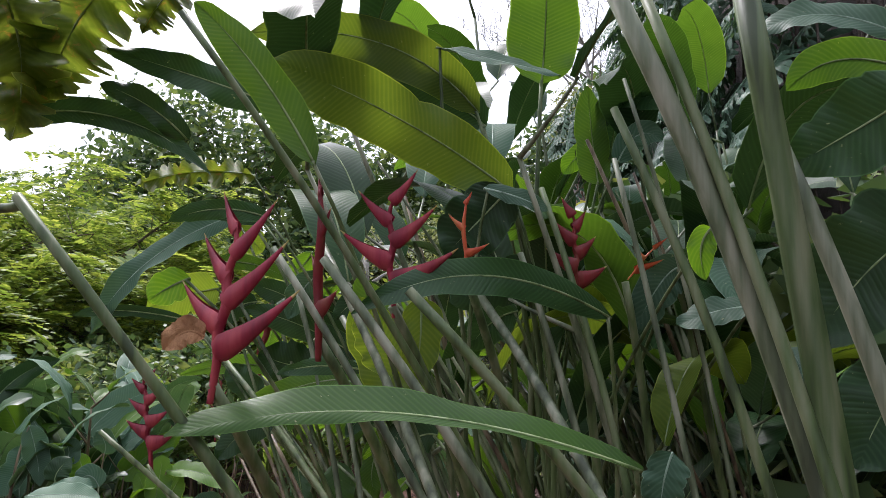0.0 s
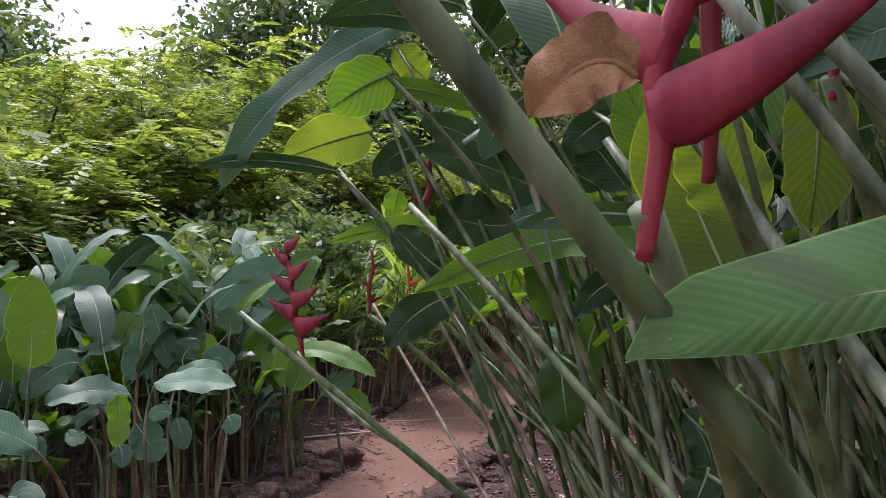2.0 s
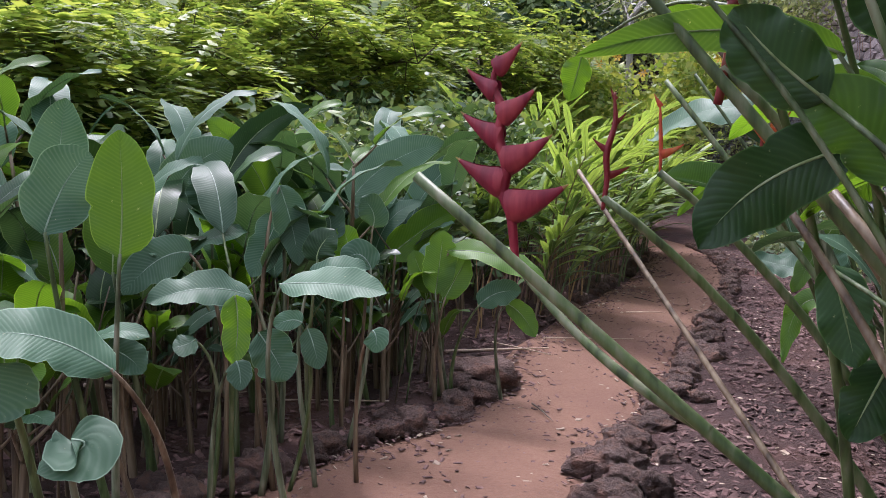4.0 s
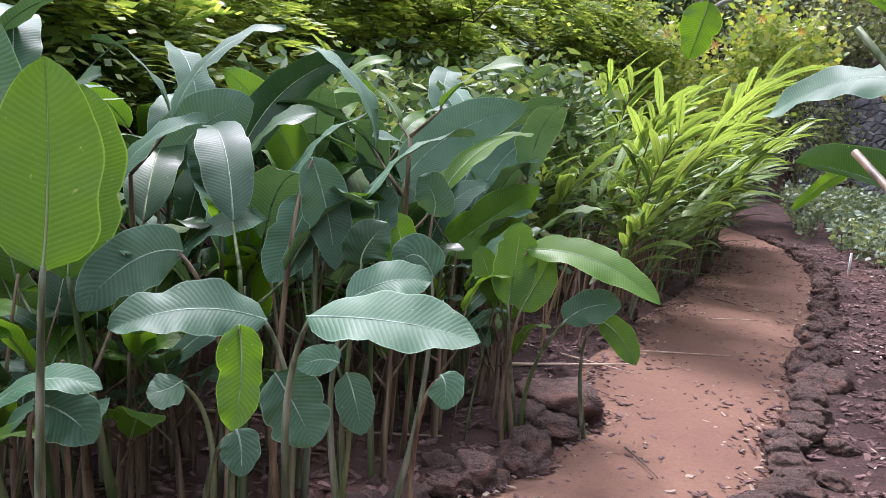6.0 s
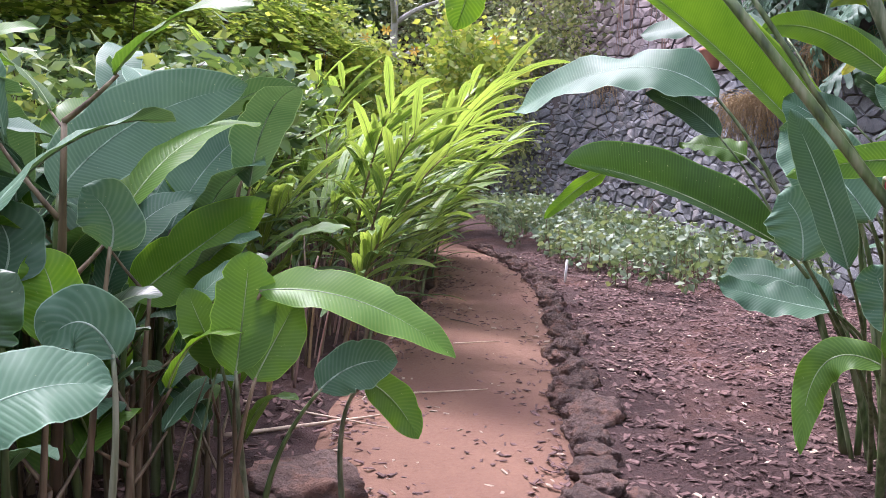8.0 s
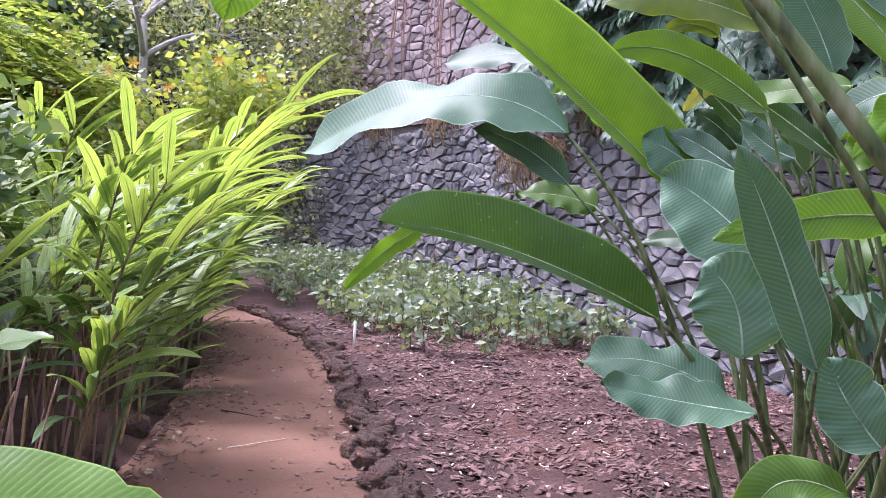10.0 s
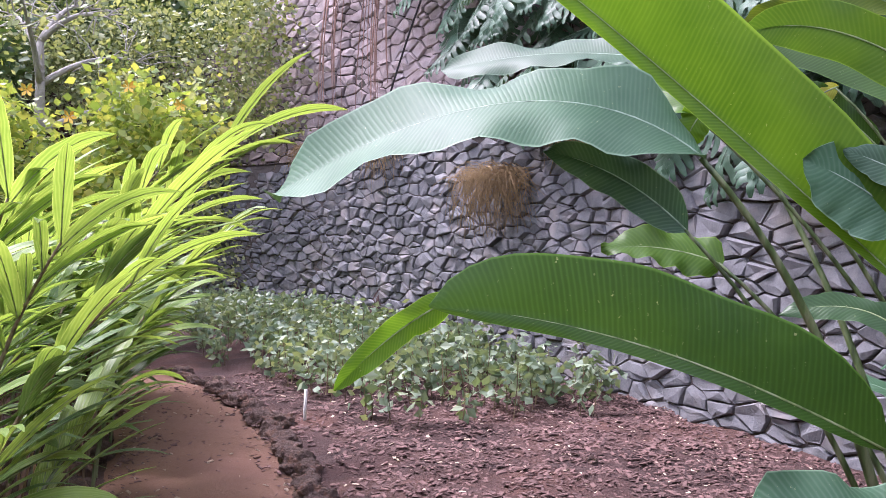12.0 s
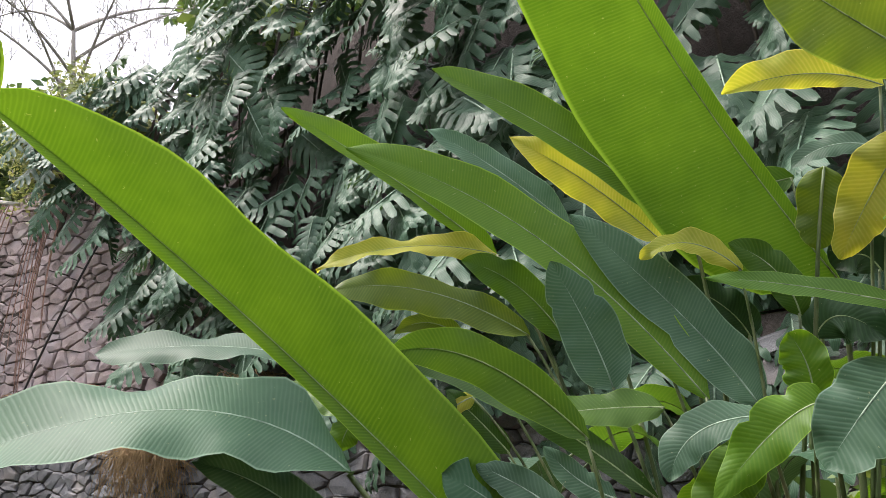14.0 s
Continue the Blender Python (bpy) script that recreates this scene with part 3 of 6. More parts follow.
lower = wall_core("wall_lower", 3, WALL_S[-1] - 0.4, -0.1, LEDGE, 0.0, 0.06, "grey dry-stone terrace wall of rough basalt blocks")
upper = wall_core("wall_upper", 3, WALL_S[-1] - 0.4, LEDGE - 0.1, upper_top, 0.75, 0.08, "tall reddish grey rubble wall above the ledge")


def strip_ledge():
    rows = []
    for s in np.linspace(3, WALL_S[-1] - 0.4, 40):
        a, nrm = wall_point(s, 0.12)
        b, _ = wall_point(s, 1.0)
        rows.append([(*a, LEDGE + 0.006), (*((a + b) / 2), LEDGE + 0.06), (*b, LEDGE + 0.12)])
    v = np.array(rows).reshape(-1, 3)
    f = [(i * 3 + j, (i + 1) * 3 + j, (i + 1) * 3 + j + 1, i * 3 + j + 1) for i in range(39) for j in range(2)]
    return v, f, None, None


tagged(part("terrace_soil", strip_ledge(), SOIL), "narrow strip of soil on the ledge of the wall", "ground", kind="structure")


# ---- leaves, plants ----
def clump(at_xy, label, category="heliconia", group="", name="heliconia_plant"):
    return thing(name, (*at_xy, float(height(*at_xy))), label, category, group)


def inflorescence(plant, a, b, bracts, reach, mat, across=(1, 0, 0), fat=0.165, climb=(0.35, 0.75), name="flower_spike", label="", stalk_to=None):
    """An upright lobster-claw flower: a stem with boat-shaped bracts to either side."""
    o = np.array(plant.location)
    a, b, across = np.array(a) - o, np.array(b) - o, unit(across)
    up = unit(b - a)
    long = np.linalg.norm(b - a)
    rachis = bezier(a - up * 0.3 * long, (a + b) / 2 - up * 0.15 * long, b, 40)
    rachis = rachis + across * (0.022 * long * np.cos(np.pi * np.clip(np.linspace(-0.3, 1, 40), 0, 1) * (bracts - 1)))[:, None]
    spike = part(name, tube(rachis, [long * 0.024, long * 0.034, long * 0.04, long * 0.032, long * 0.012], 8), mat, plant, label)
    for k in range(bracts):
        u = 0.08 + 0.84 * k / max(1, bracts - 1)
        s = -1 if k % 2 else 1
        size = reach * (1.0 - 0.5 * u)
        rise_to = climb[0] + climb[1] * u
        root = a + (b - a) * u
        tip = root + (across * s * math.cos(rise_to) + up * math.sin(rise_to)) * size + np.cross(up, across) * size * 0.08
        mid = (root + tip) / 2 - up * size * 0.055
        line = bezier(root, mid, tip, 12)
        t = unit(np.gradient(line, axis=0))
        upward = unit(up - (t @ up)[:, None] * t)
        side = np.cross(t, upward)
        w = size * fat * np.array([0.95, 1.12, 1.06, 0.95, 0.83, 0.71, 0.59, 0.47, 0.36, 0.25, 0.14, 0.03])
        rows = []
        for ang in np.linspace(-2.6, 2.6, 9):
            rows.append(line + side * (np.sin(ang) * w * 0.55)[:, None] - upward * (np.cos(ang) * w * 1.0)[:, None])
        v = np.stack(rows, 1).reshape(-1, 3)
        f = [(i * 9 + j, (i + 1) * 9 + j, (i + 1) * 9 + j + 1, i * 9 + j + 1) for i in range(11) for j in range(8)]
        index = [1 if i > 9 else 0 for i in range(11) for j in range(8)]
        part("bract", (v, f, None, index), [mat, BRACT_TIP], spike)
    if stalk_to is not None:
        e = np.array(stalk_to) - o
        part("stalk", tube(bezier(e, (e + a) / 2 + (0, 0, 0.1 * a[2]), a - up * 0.03, 14), [0.017, 0.012, 0.009], 7), STALK, plant)


def cane(plant, a, m, b, r0, r1, mat=STALK, name="stalk"):
    o = np.array(plant.location)
    part(name, tube(bezier(np.array(a) - o, np.array(m) - o, np.array(b) - o, 18), [r0, (r0 + r1) / 2, r1], 9, ripple=0.03), mat, plant)


P_A = clump((1.80, -2.35), "tall heliconia clump with crimson flowers and arching green leaves")
P_B = clump((1.45, -0.95), "leaning heliconia clump with long stalks beside the path")
P_C = clump((2.25, -3.10), "thick-stalked heliconia with dark overhanging leaves")
P_D = clump((-1.3, -3.3), "old banana-like plant with torn blotched leaves overhead", "banana plant", "", "banana_plant")
P_R = clump((1.95, 2.35), "heliconia with broad bright leaves reaching over the mulch")
P_S = clump((2.75, 2.25), "dense heliconia with lime, yellowing and bluish leaves")
P_E = clump((1.5, 0.75), "single lime shoot arching over the path")
P_F = clump((-1.35, 0.35), "blue-green paddle-leaved heliconia in the bed")
P_G = clump((-0.95, 1.75), "young paddle-leaved heliconia at the bed corner")

GATHER.update({P_F.name: 0.88, P_G.name: 0.8, P_R.name: 0.12, P_S.name: 0.3, P_A.name: 0.35, P_B.name: 0.35, P_C.name: 0.4, P_D.name: 0.0, P_E.name: 0.0})
# leaves and canes of the tall clump, the torn leaves overhead and the bushy plant by the wall
blade(P_A, (1.83, -3.38, 1.47), (1.49, -3.52, 1.56), (1.21, -3.66, 1.54), 0.097, (0.05, -0.61, 0.79), SHADE, 0.1, 0.02, (0.4, 1), fall=0.7)
blade(P_A, (1.86, -2.94, 1.72), (1.60, -3.12, 1.79), (1.37, -3.25, 1.71), 0.074, (-0.01, -0.99, 0.15), DARK, 0.1, 0.03)
blade(P_A, (1.67, -2.71, 2.03), (1.42, -2.80, 2.18), (1.14, -2.94, 2.28), 0.152, (0.08, -0.96, -0.28), OLIVE, 0.1, 0.06, fall=0.65)
blade(P_A, (1.59, -2.47, 2.30), (1.34, -2.54, 2.47), (0.99, -2.61, 2.48), 0.140, (0.11, -0.96, -0.26), OLIVE, 0.25, 0.03)
blade(P_A, (1.61, -2.41, 2.28), (1.42, -2.45, 2.40), (1.19, -2.51, 2.47), 0.151, (0.07, -0.94, -0.33), DARK, 0.15, 0.03)
blade(P_A, (1.48, -2.62, 2.43), (1.64, -2.60, 2.40), (1.80, -2.60, 2.36), 0.075, (-0.02, -0.63, 0.78), WAXY, 0.15, 0.03)
blade(P_A, (1.78, -2.21, 2.47), (1.79, -2.28, 2.64), (1.79, -2.39, 2.87), 0.203, (-0.08, -0.92, -0.39), HELIC, 0.15, 0.03)
blade(P_A, (1.66, -2.81, 2.02), (1.59, -2.79, 1.95), (1.51, -2.78, 1.87), 0.142, (-0.00, -0.99, -0.17), DARK, 0.15, 0.03)
blade(P_A, (1.60, -2.86, 2.01), (1.68, -2.85, 1.99), (1.74, -2.85, 1.96), 0.045, (-0.05, -0.90, 0.43), WAXY, 0.15, 0.03)
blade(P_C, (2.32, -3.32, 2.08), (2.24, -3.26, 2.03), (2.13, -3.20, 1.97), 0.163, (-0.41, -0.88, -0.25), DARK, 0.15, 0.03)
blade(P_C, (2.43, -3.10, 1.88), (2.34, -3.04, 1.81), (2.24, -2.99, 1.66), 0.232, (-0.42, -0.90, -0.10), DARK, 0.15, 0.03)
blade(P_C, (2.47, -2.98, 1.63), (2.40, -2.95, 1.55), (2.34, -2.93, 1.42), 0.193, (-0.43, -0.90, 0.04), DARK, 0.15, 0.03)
blade(P_C, (2.37, -3.16, 2.23), (2.24, -3.12, 2.29), (2.13, -3.07, 2.27), 0.085, (-0.32, -0.76, 0.56), WAXY, 0.15, 0.03)
blade(P_C, (2.49, -2.98, 2.22), (2.36, -2.93, 2.27), (2.26, -2.88, 2.22), 0.088, (-0.39, -0.87, -0.32), HELIC, 0.15, 0.03)
blade(P_B, (1.97, -2.05, 2.19), (1.95, -2.08, 2.32), (1.93, -2.13, 2.49), 0.110, (-0.14, -0.96, -0.26), HELIC, 0.15, 0.03)
blade(P_B, (2.01, -2.17, 2.23), (2.07, -2.20, 2.31), (2.14, -2.21, 2.29), 0.088, (-0.19, -0.97, 0.17), WAXY, 0.15, 0.03)
blade(P_B, (2.00, -1.89, 2.36), (1.93, -1.87, 2.33), (1.88, -1.85, 2.27), 0.079, (-0.12, -0.96, -0.24), YOUNG, 0.15, 0.03)
blade(P_B, (2.08, -2.64, 1.86), (2.03, -2.62, 1.82), (1.96, -2.60, 1.69), 0.107, (-0.21, -0.97, -0.09), WAXY, 0.15, 0.03)
blade(P_B, (2.18, -2.86, 1.75), (2.10, -2.84, 1.74), (2.02, -2.82, 1.71), 0.077, (-0.20, -0.70, 0.69), WAXY, 0.15, 0.03)
blade(P_B, (1.96, -3.01, 1.46), (1.94, -3.02, 1.41), (1.93, -3.02, 1.35), 0.081, (-0.21, -0.97, 0.13), WAXY, 0.15, 0.03)
blade(P_B, (2.04, -3.05, 1.89), (2.02, -3.04, 1.85), (2.03, -3.03, 1.79), 0.052, (-0.26, -0.96, -0.13), YOUNG, 0.15, 0.03)
blade(P_A, (1.47, -2.97, 1.76), (1.47, -2.97, 1.68), (1.46, -2.97, 1.59), 0.086, (0.07, -1.00, -0.03), OLIVE, 0.15, 0.03)
blade(P_A, (0.96, -2.88, 1.81), (0.92, -2.89, 1.79), (0.88, -2.91, 1.76), 0.071, (0.35, -0.93, -0.08), YOUNG, 0.15, 0.03)
blade(P_A, (1.00, -2.37, 2.03), (0.87, -2.41, 2.05), (0.74, -2.45, 2.01), 0.055, (0.30, -0.94, -0.17), DARK, 0.15, 0.03)
blade(P_A, (1.27, -3.09, 2.01), (1.16, -3.12, 2.19), (1.04, -3.15, 2.32), 0.086, (0.25, -0.91, -0.33), HELIC, 0.15, 0.03)
blade(P_A, (0.81, -1.94, 2.13), (0.48, -1.91, 1.97), (0.27, -1.88, 1.72), 0.103, (0.29, -0.78, 0.56), WAXY, 0.15, 0.05)
blade(P_A, (0.58, -1.79, 1.77), (0.38, -1.87, 1.80), (0.23, -1.93, 1.78), 0.044, (0.38, -0.92, -0.08), DARK, 0.15, 0.03)
blade(P_B, (0.78, -1.73, 2.30), (0.57, -1.79, 2.30), (0.38, -1.84, 2.24), 0.097, (0.29, -0.92, -0.27), TORN, 0.15, 0.03)
blade(P_A, (0.91, -2.07, 2.07), (0.76, -2.11, 2.10), (0.63, -2.14, 2.08), 0.063, (0.26, -0.94, -0.23), DARK, 0.15, 0.03)
blade(P_A, (0.72, -1.70, 2.12), (0.76, -1.68, 2.07), (0.80, -1.67, 2.03), 0.097, (0.21, -0.96, -0.18), OLIVE, 0.15, 0.03)
blade(P_A, (0.72, -1.98, 1.95), (0.84, -1.95, 1.95), (0.96, -1.93, 1.90), 0.056, (0.21, -0.97, -0.15), HELIC, 0.15, 0.03)
blade(P_A, (1.32, -2.68, 1.61), (1.21, -2.68, 1.62), (1.11, -2.69, 1.60), 0.043, (0.07, -1.00, -0.01), DARK, 0.15, 0.03)
blade(P_A, (1.41, -2.88, 1.60), (1.38, -2.88, 1.68), (1.33, -2.88, 1.75), 0.106, (-0.04, -1.00, -0.06), OLIVE, 0.15, 0.03)
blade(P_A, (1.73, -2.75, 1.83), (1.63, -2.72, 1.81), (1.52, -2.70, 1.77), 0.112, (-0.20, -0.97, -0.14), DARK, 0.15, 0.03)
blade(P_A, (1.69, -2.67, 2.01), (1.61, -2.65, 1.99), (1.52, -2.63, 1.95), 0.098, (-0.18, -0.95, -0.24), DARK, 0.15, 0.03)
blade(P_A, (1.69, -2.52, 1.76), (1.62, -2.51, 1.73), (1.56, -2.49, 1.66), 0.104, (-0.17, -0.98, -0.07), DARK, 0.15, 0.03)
blade(P_D, (0.60, -3.12, 2.44), (0.63, -3.03, 2.27), (0.60, -2.99, 2.09), 0.176, (0.48, -0.82, -0.32), TORN, 0.15, 0.03)
blade(P_D, (0.81, -2.93, 2.51), (0.69, -2.92, 2.38), (0.62, -2.89, 2.21), 0.214, (0.42, -0.83, -0.36), TORN, 0.15, 0.03)
blade(P_D, (0.93, -2.80, 2.59), (0.83, -2.79, 2.49), (0.78, -2.78, 2.41), 0.104, (0.34, -0.85, -0.39), TORN, 0.15, 0.03)
blade(P_D, (0.43, -2.87, 2.16), (0.69, -2.74, 2.22), (0.91, -2.62, 2.10), 0.069, (0.42, -0.89, 0.16), DARK, 0.15, 0.03, stalked=False)
blade(P_D, (1.07, -2.63, 2.28), (0.89, -2.70, 2.33), (0.70, -2.79, 2.37), 0.090, (0.33, -0.94, -0.07), DARK, 0.2, 0.08, stalked=False)
blade(P_D, (0.86, -2.66, 2.18), (0.78, -2.72, 2.25), (0.68, -2.77, 2.29), 0.067, (0.38, -0.92, -0.03), DARK, 0.2, 0.08, stalked=False)
blade(P_B, (0.63, -1.62, 1.90), (0.51, -1.64, 1.87), (0.38, -1.68, 1.82), 0.153, (0.26, -0.95, -0.16), OLIVE, 0.15, 0.03)
blade(P_B, (0.91, -1.59, 1.58), (0.73, -1.62, 1.62), (0.51, -1.67, 1.58), 0.072, (0.17, -0.98, -0.05), HELIC, 0.15, 0.03)
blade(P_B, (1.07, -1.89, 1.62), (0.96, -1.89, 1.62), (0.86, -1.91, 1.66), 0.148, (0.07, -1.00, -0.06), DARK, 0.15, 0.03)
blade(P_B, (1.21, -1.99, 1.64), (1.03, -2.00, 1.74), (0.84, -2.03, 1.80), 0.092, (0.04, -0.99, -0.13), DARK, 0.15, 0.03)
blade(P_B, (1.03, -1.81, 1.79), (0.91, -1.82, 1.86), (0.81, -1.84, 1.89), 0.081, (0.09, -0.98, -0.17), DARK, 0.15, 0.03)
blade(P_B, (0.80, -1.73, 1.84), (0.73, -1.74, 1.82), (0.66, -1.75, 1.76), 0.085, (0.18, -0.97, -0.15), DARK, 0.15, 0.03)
blade(P_B, (1.32, -2.50, 1.52), (1.18, -2.39, 1.58), (0.86, -2.23, 1.47), 0.076, (-0.05, -0.99, 0.12), HELIC, 0.1, 0.05, fall=0.6)
blade(P_B, (0.90, -1.80, 1.44), (0.79, -1.81, 1.39), (0.71, -1.83, 1.30), 0.109, (0.16, -0.99, 0.06), DARK, 0.15, 0.03)
blade(P_B, (1.14, -2.09, 1.64), (1.09, -2.09, 1.63), (1.05, -2.09, 1.61), 0.055, (0.01, -0.94, 0.33), WAXY, 0.15, 0.03)
blade(P_B, (1.10, -2.13, 1.90), (1.04, -2.12, 1.84), (1.00, -2.11, 1.76), 0.083, (0.04, -0.98, -0.19), WAXY, 0.15, 0.03)
blade(P_B, (0.98, -1.65, 2.03), (0.93, -1.64, 1.97), (0.87, -1.64, 1.94), 0.075, (0.08, -0.97, -0.21), YOUNG, 0.15, 0.03)
blade(P_B, (1.12, -1.63, 1.96), (1.07, -1.62, 1.92), (1.01, -1.62, 1.87), 0.075, (0.02, -0.98, -0.19), YOUNG, 0.15, 0.03)
blade(P_B, (1.27, -1.90, 1.70), (1.13, -1.90, 1.78), (1.00, -1.91, 1.83), 0.090, (-0.02, -0.99, -0.15), DARK, 0.15, 0.03)
blade(P_C, (1.32, -2.34, 1.84), (1.24, -2.32, 1.80), (1.18, -2.31, 1.75), 0.076, (-0.09, -0.98, -0.20), DARK, 0.15, 0.03)
blade(P_C, (1.41, -2.78, 1.51), (1.37, -2.72, 1.63), (1.31, -2.74, 1.78), 0.157, (-0.24, -0.96, -0.12), OLIVE, 0.12, 0.03, fall=0.6)
blade(P_C, (1.33, -2.52, 1.67), (1.32, -2.53, 1.75), (1.28, -2.54, 1.85), 0.101, (-0.17, -0.97, -0.19), HELIC, 0.15, 0.03)
blade(P_C, (1.16, -2.09, 1.33), (1.17, -2.11, 1.24), (1.18, -2.12, 1.15), 0.106, (-0.04, -0.99, 0.16), SHADE, 0.15, 0.03)
blade(P_C, (1.02, -1.52, 1.09), (0.99, -1.54, 1.03), (0.96, -1.55, 0.96), 0.090, (0.05, -0.98, 0.21), DARK, 0.15, 0.03)
blade(P_C, (1.41, -2.56, 1.20), (1.40, -2.56, 1.17), (1.38, -2.57, 1.13), 0.063, (-0.23, -0.94, 0.26), DARK, 0.15, 0.03)
blade(P_C, (1.43, -2.74, 1.37), (1.40, -2.74, 1.34), (1.37, -2.74, 1.31), 0.027, (-0.27, -0.95, 0.15), YOUNG, 0.15, 0.03)
blade(P_B, (1.10, -1.58, 1.56), (1.12, -1.58, 1.45), (1.14, -1.59, 1.34), 0.127, (-0.01, -1.00, 0.03), HELIC, 0.15, 0.03)
blade(P_B, (1.01, -1.29, 1.49), (1.00, -1.29, 1.42), (1.01, -1.29, 1.34), 0.078, (0.04, -1.00, 0.04), YOUNG, 0.15, 0.03)
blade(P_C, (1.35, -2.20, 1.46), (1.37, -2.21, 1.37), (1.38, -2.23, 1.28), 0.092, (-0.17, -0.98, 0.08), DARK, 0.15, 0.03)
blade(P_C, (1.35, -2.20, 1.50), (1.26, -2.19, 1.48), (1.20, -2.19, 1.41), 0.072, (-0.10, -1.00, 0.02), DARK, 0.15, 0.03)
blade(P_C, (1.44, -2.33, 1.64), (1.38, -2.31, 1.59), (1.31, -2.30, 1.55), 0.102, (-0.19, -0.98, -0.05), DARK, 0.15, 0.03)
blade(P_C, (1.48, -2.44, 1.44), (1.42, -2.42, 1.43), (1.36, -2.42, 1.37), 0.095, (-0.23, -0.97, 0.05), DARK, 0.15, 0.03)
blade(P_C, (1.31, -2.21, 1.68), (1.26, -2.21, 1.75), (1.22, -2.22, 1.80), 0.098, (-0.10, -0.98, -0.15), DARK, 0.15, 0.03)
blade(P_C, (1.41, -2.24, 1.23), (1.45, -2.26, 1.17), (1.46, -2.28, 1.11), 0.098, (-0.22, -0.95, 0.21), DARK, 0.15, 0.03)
blade(P_C, (1.28, -1.79, 1.41), (1.23, -1.80, 1.28), (1.25, -1.82, 1.18), 0.081, (-0.07, -0.99, 0.11), HELIC, 0.15, 0.03)
blade(P_C, (0.86, -1.83, 1.50), (0.79, -1.83, 1.56), (0.74, -1.83, 1.62), 0.098, (-0.06, -0.99, -0.10), DARK, 0.15, 0.03)
blade(P_C, (0.95, -1.84, 1.39), (0.90, -1.83, 1.47), (0.82, -1.82, 1.51), 0.098, (-0.15, -0.99, -0.03), SHADE, 0.15, 0.03)
blade(P_C, (0.92, -1.54, 1.25), (0.94, -1.56, 1.17), (0.96, -1.58, 1.09), 0.081, (-0.15, -0.97, 0.18), DARK, 0.15, 0.03)
cane(P_A, (2.15, -3.40, 0.15), (1.61, -3.54, 1.00), (1.02, -3.68, 1.83), 0.011, 0.007, STALK)
cane(P_A, (1.02, -3.68, 1.83), (0.91, -3.61, 1.83), (0.55, -3.54, 1.88), 0.007, 0.005, STALK)
cane(P_A, (2.20, -2.90, 0.15), (1.65, -3.15, 1.32), (1.10, -3.38, 2.20), 0.009, 0.006, STALK)
cane(P_A, (2.12, -3.87, 0.15), (1.75, -3.53, 1.00), (1.26, -3.36, 1.81), 0.009, 0.006, STALK_GREY)
cane(P_A, (2.25, -3.82, 0.15), (1.86, -3.49, 1.01), (1.33, -3.30, 1.80), 0.013, 0.008, STALK_GREY)
cane(P_A, (2.52, -3.55, 0.15), (2.07, -3.34, 1.00), (1.47, -3.27, 1.75), 0.014, 0.009, STALK)
cane(P_A, (1.97, -2.96, 0.15), (1.93, -2.94, 1.10), (1.73, -2.81, 2.02), 0.011, 0.007, STALK)
cane(P_A, (1.93, -2.83, 0.15), (1.88, -2.91, 1.03), (1.68, -2.83, 1.87), 0.011, 0.007, STALK_GREY)
cane(P_B, (2.21, -3.48, 0.15), (2.12, -3.29, 1.15), (1.84, -3.15, 2.10), 0.013, 0.008, STALK)
cane(P_B, (2.21, -3.00, 0.15), (2.06, -2.96, 1.12), (1.89, -2.84, 2.08), 0.009, 0.006, STALK_GREY)
cane(P_B, (2.25, -2.80, 0.15), (2.16, -2.77, 1.24), (1.94, -2.71, 2.31), 0.008, 0.005, STALK_GREY)
cane(P_C, (2.05, -3.94, 0.15), (2.04, -3.73, 1.15), (1.76, -3.65, 2.10), 0.020, 0.013, STALK_GREY)
cane(P_C, (2.03, -3.95, 0.15), (2.02, -3.73, 1.12), (1.91, -3.69, 2.09), 0.024, 0.016, STALK)
cane(P_C, (2.22, -3.88, 0.15), (2.18, -3.71, 1.06), (1.98, -3.57, 1.94), 0.017, 0.011, STALK_GREY)
cane(P_C, (2.11, -3.98, 0.15), (2.03, -3.80, 1.14), (1.80, -3.63, 2.11), 0.011, 0.007, STALK)
cane(P_A, (1.85, -4.98, 0.15), (1.72, -3.66, 0.90), (1.23, -2.80, 1.90), 0.014, 0.009, STALK_GREY)
cane(P_C, (2.13, -3.74, 0.15), (1.93, -3.30, 1.08), (1.55, -2.71, 1.84), 0.015, 0.010, STALK_GREY)
cane(P_A, (2.06, -3.82, 0.15), (1.58, -3.03, 0.91), (0.89, -2.42, 1.65), 0.010, 0.007, STALK)
cane(P_B, (1.87, -1.85, 0.15), (1.08, -1.83, 0.77), (0.29, -1.80, 1.39), 0.014, 0.009, STALK)
cane(P_B, (1.46, -2.00, 0.15), (0.92, -1.37, 0.76), (0.38, -0.72, 1.37), 0.009, 0.006, STALK_BROWN)
cane(P_B, (1.93, -1.88, 0.15), (1.22, -1.74, 0.97), (0.52, -1.60, 1.79), 0.013, 0.009, STALK)
cane(P_B, (1.80, -2.30, 0.15), (1.25, -2.08, 1.08), (0.66, -1.90, 2.05), 0.009, 0.006, STALK_GREY)
cane(P_C, (1.33, -2.63, 0.15), (1.27, -2.47, 1.01), (1.07, -2.32, 1.84), 0.010, 0.007, STALK_GREY)
cane(P_C, (1.92, -3.18, 0.15), (1.65, -2.89, 0.98), (1.25, -2.61, 1.74), 0.013, 0.008, STALK_GREY)
cane(P_C, (1.34, -2.83, 0.15), (1.37, -2.78, 0.87), (1.26, -2.60, 1.54), 0.009, 0.006, STALK_GREY)
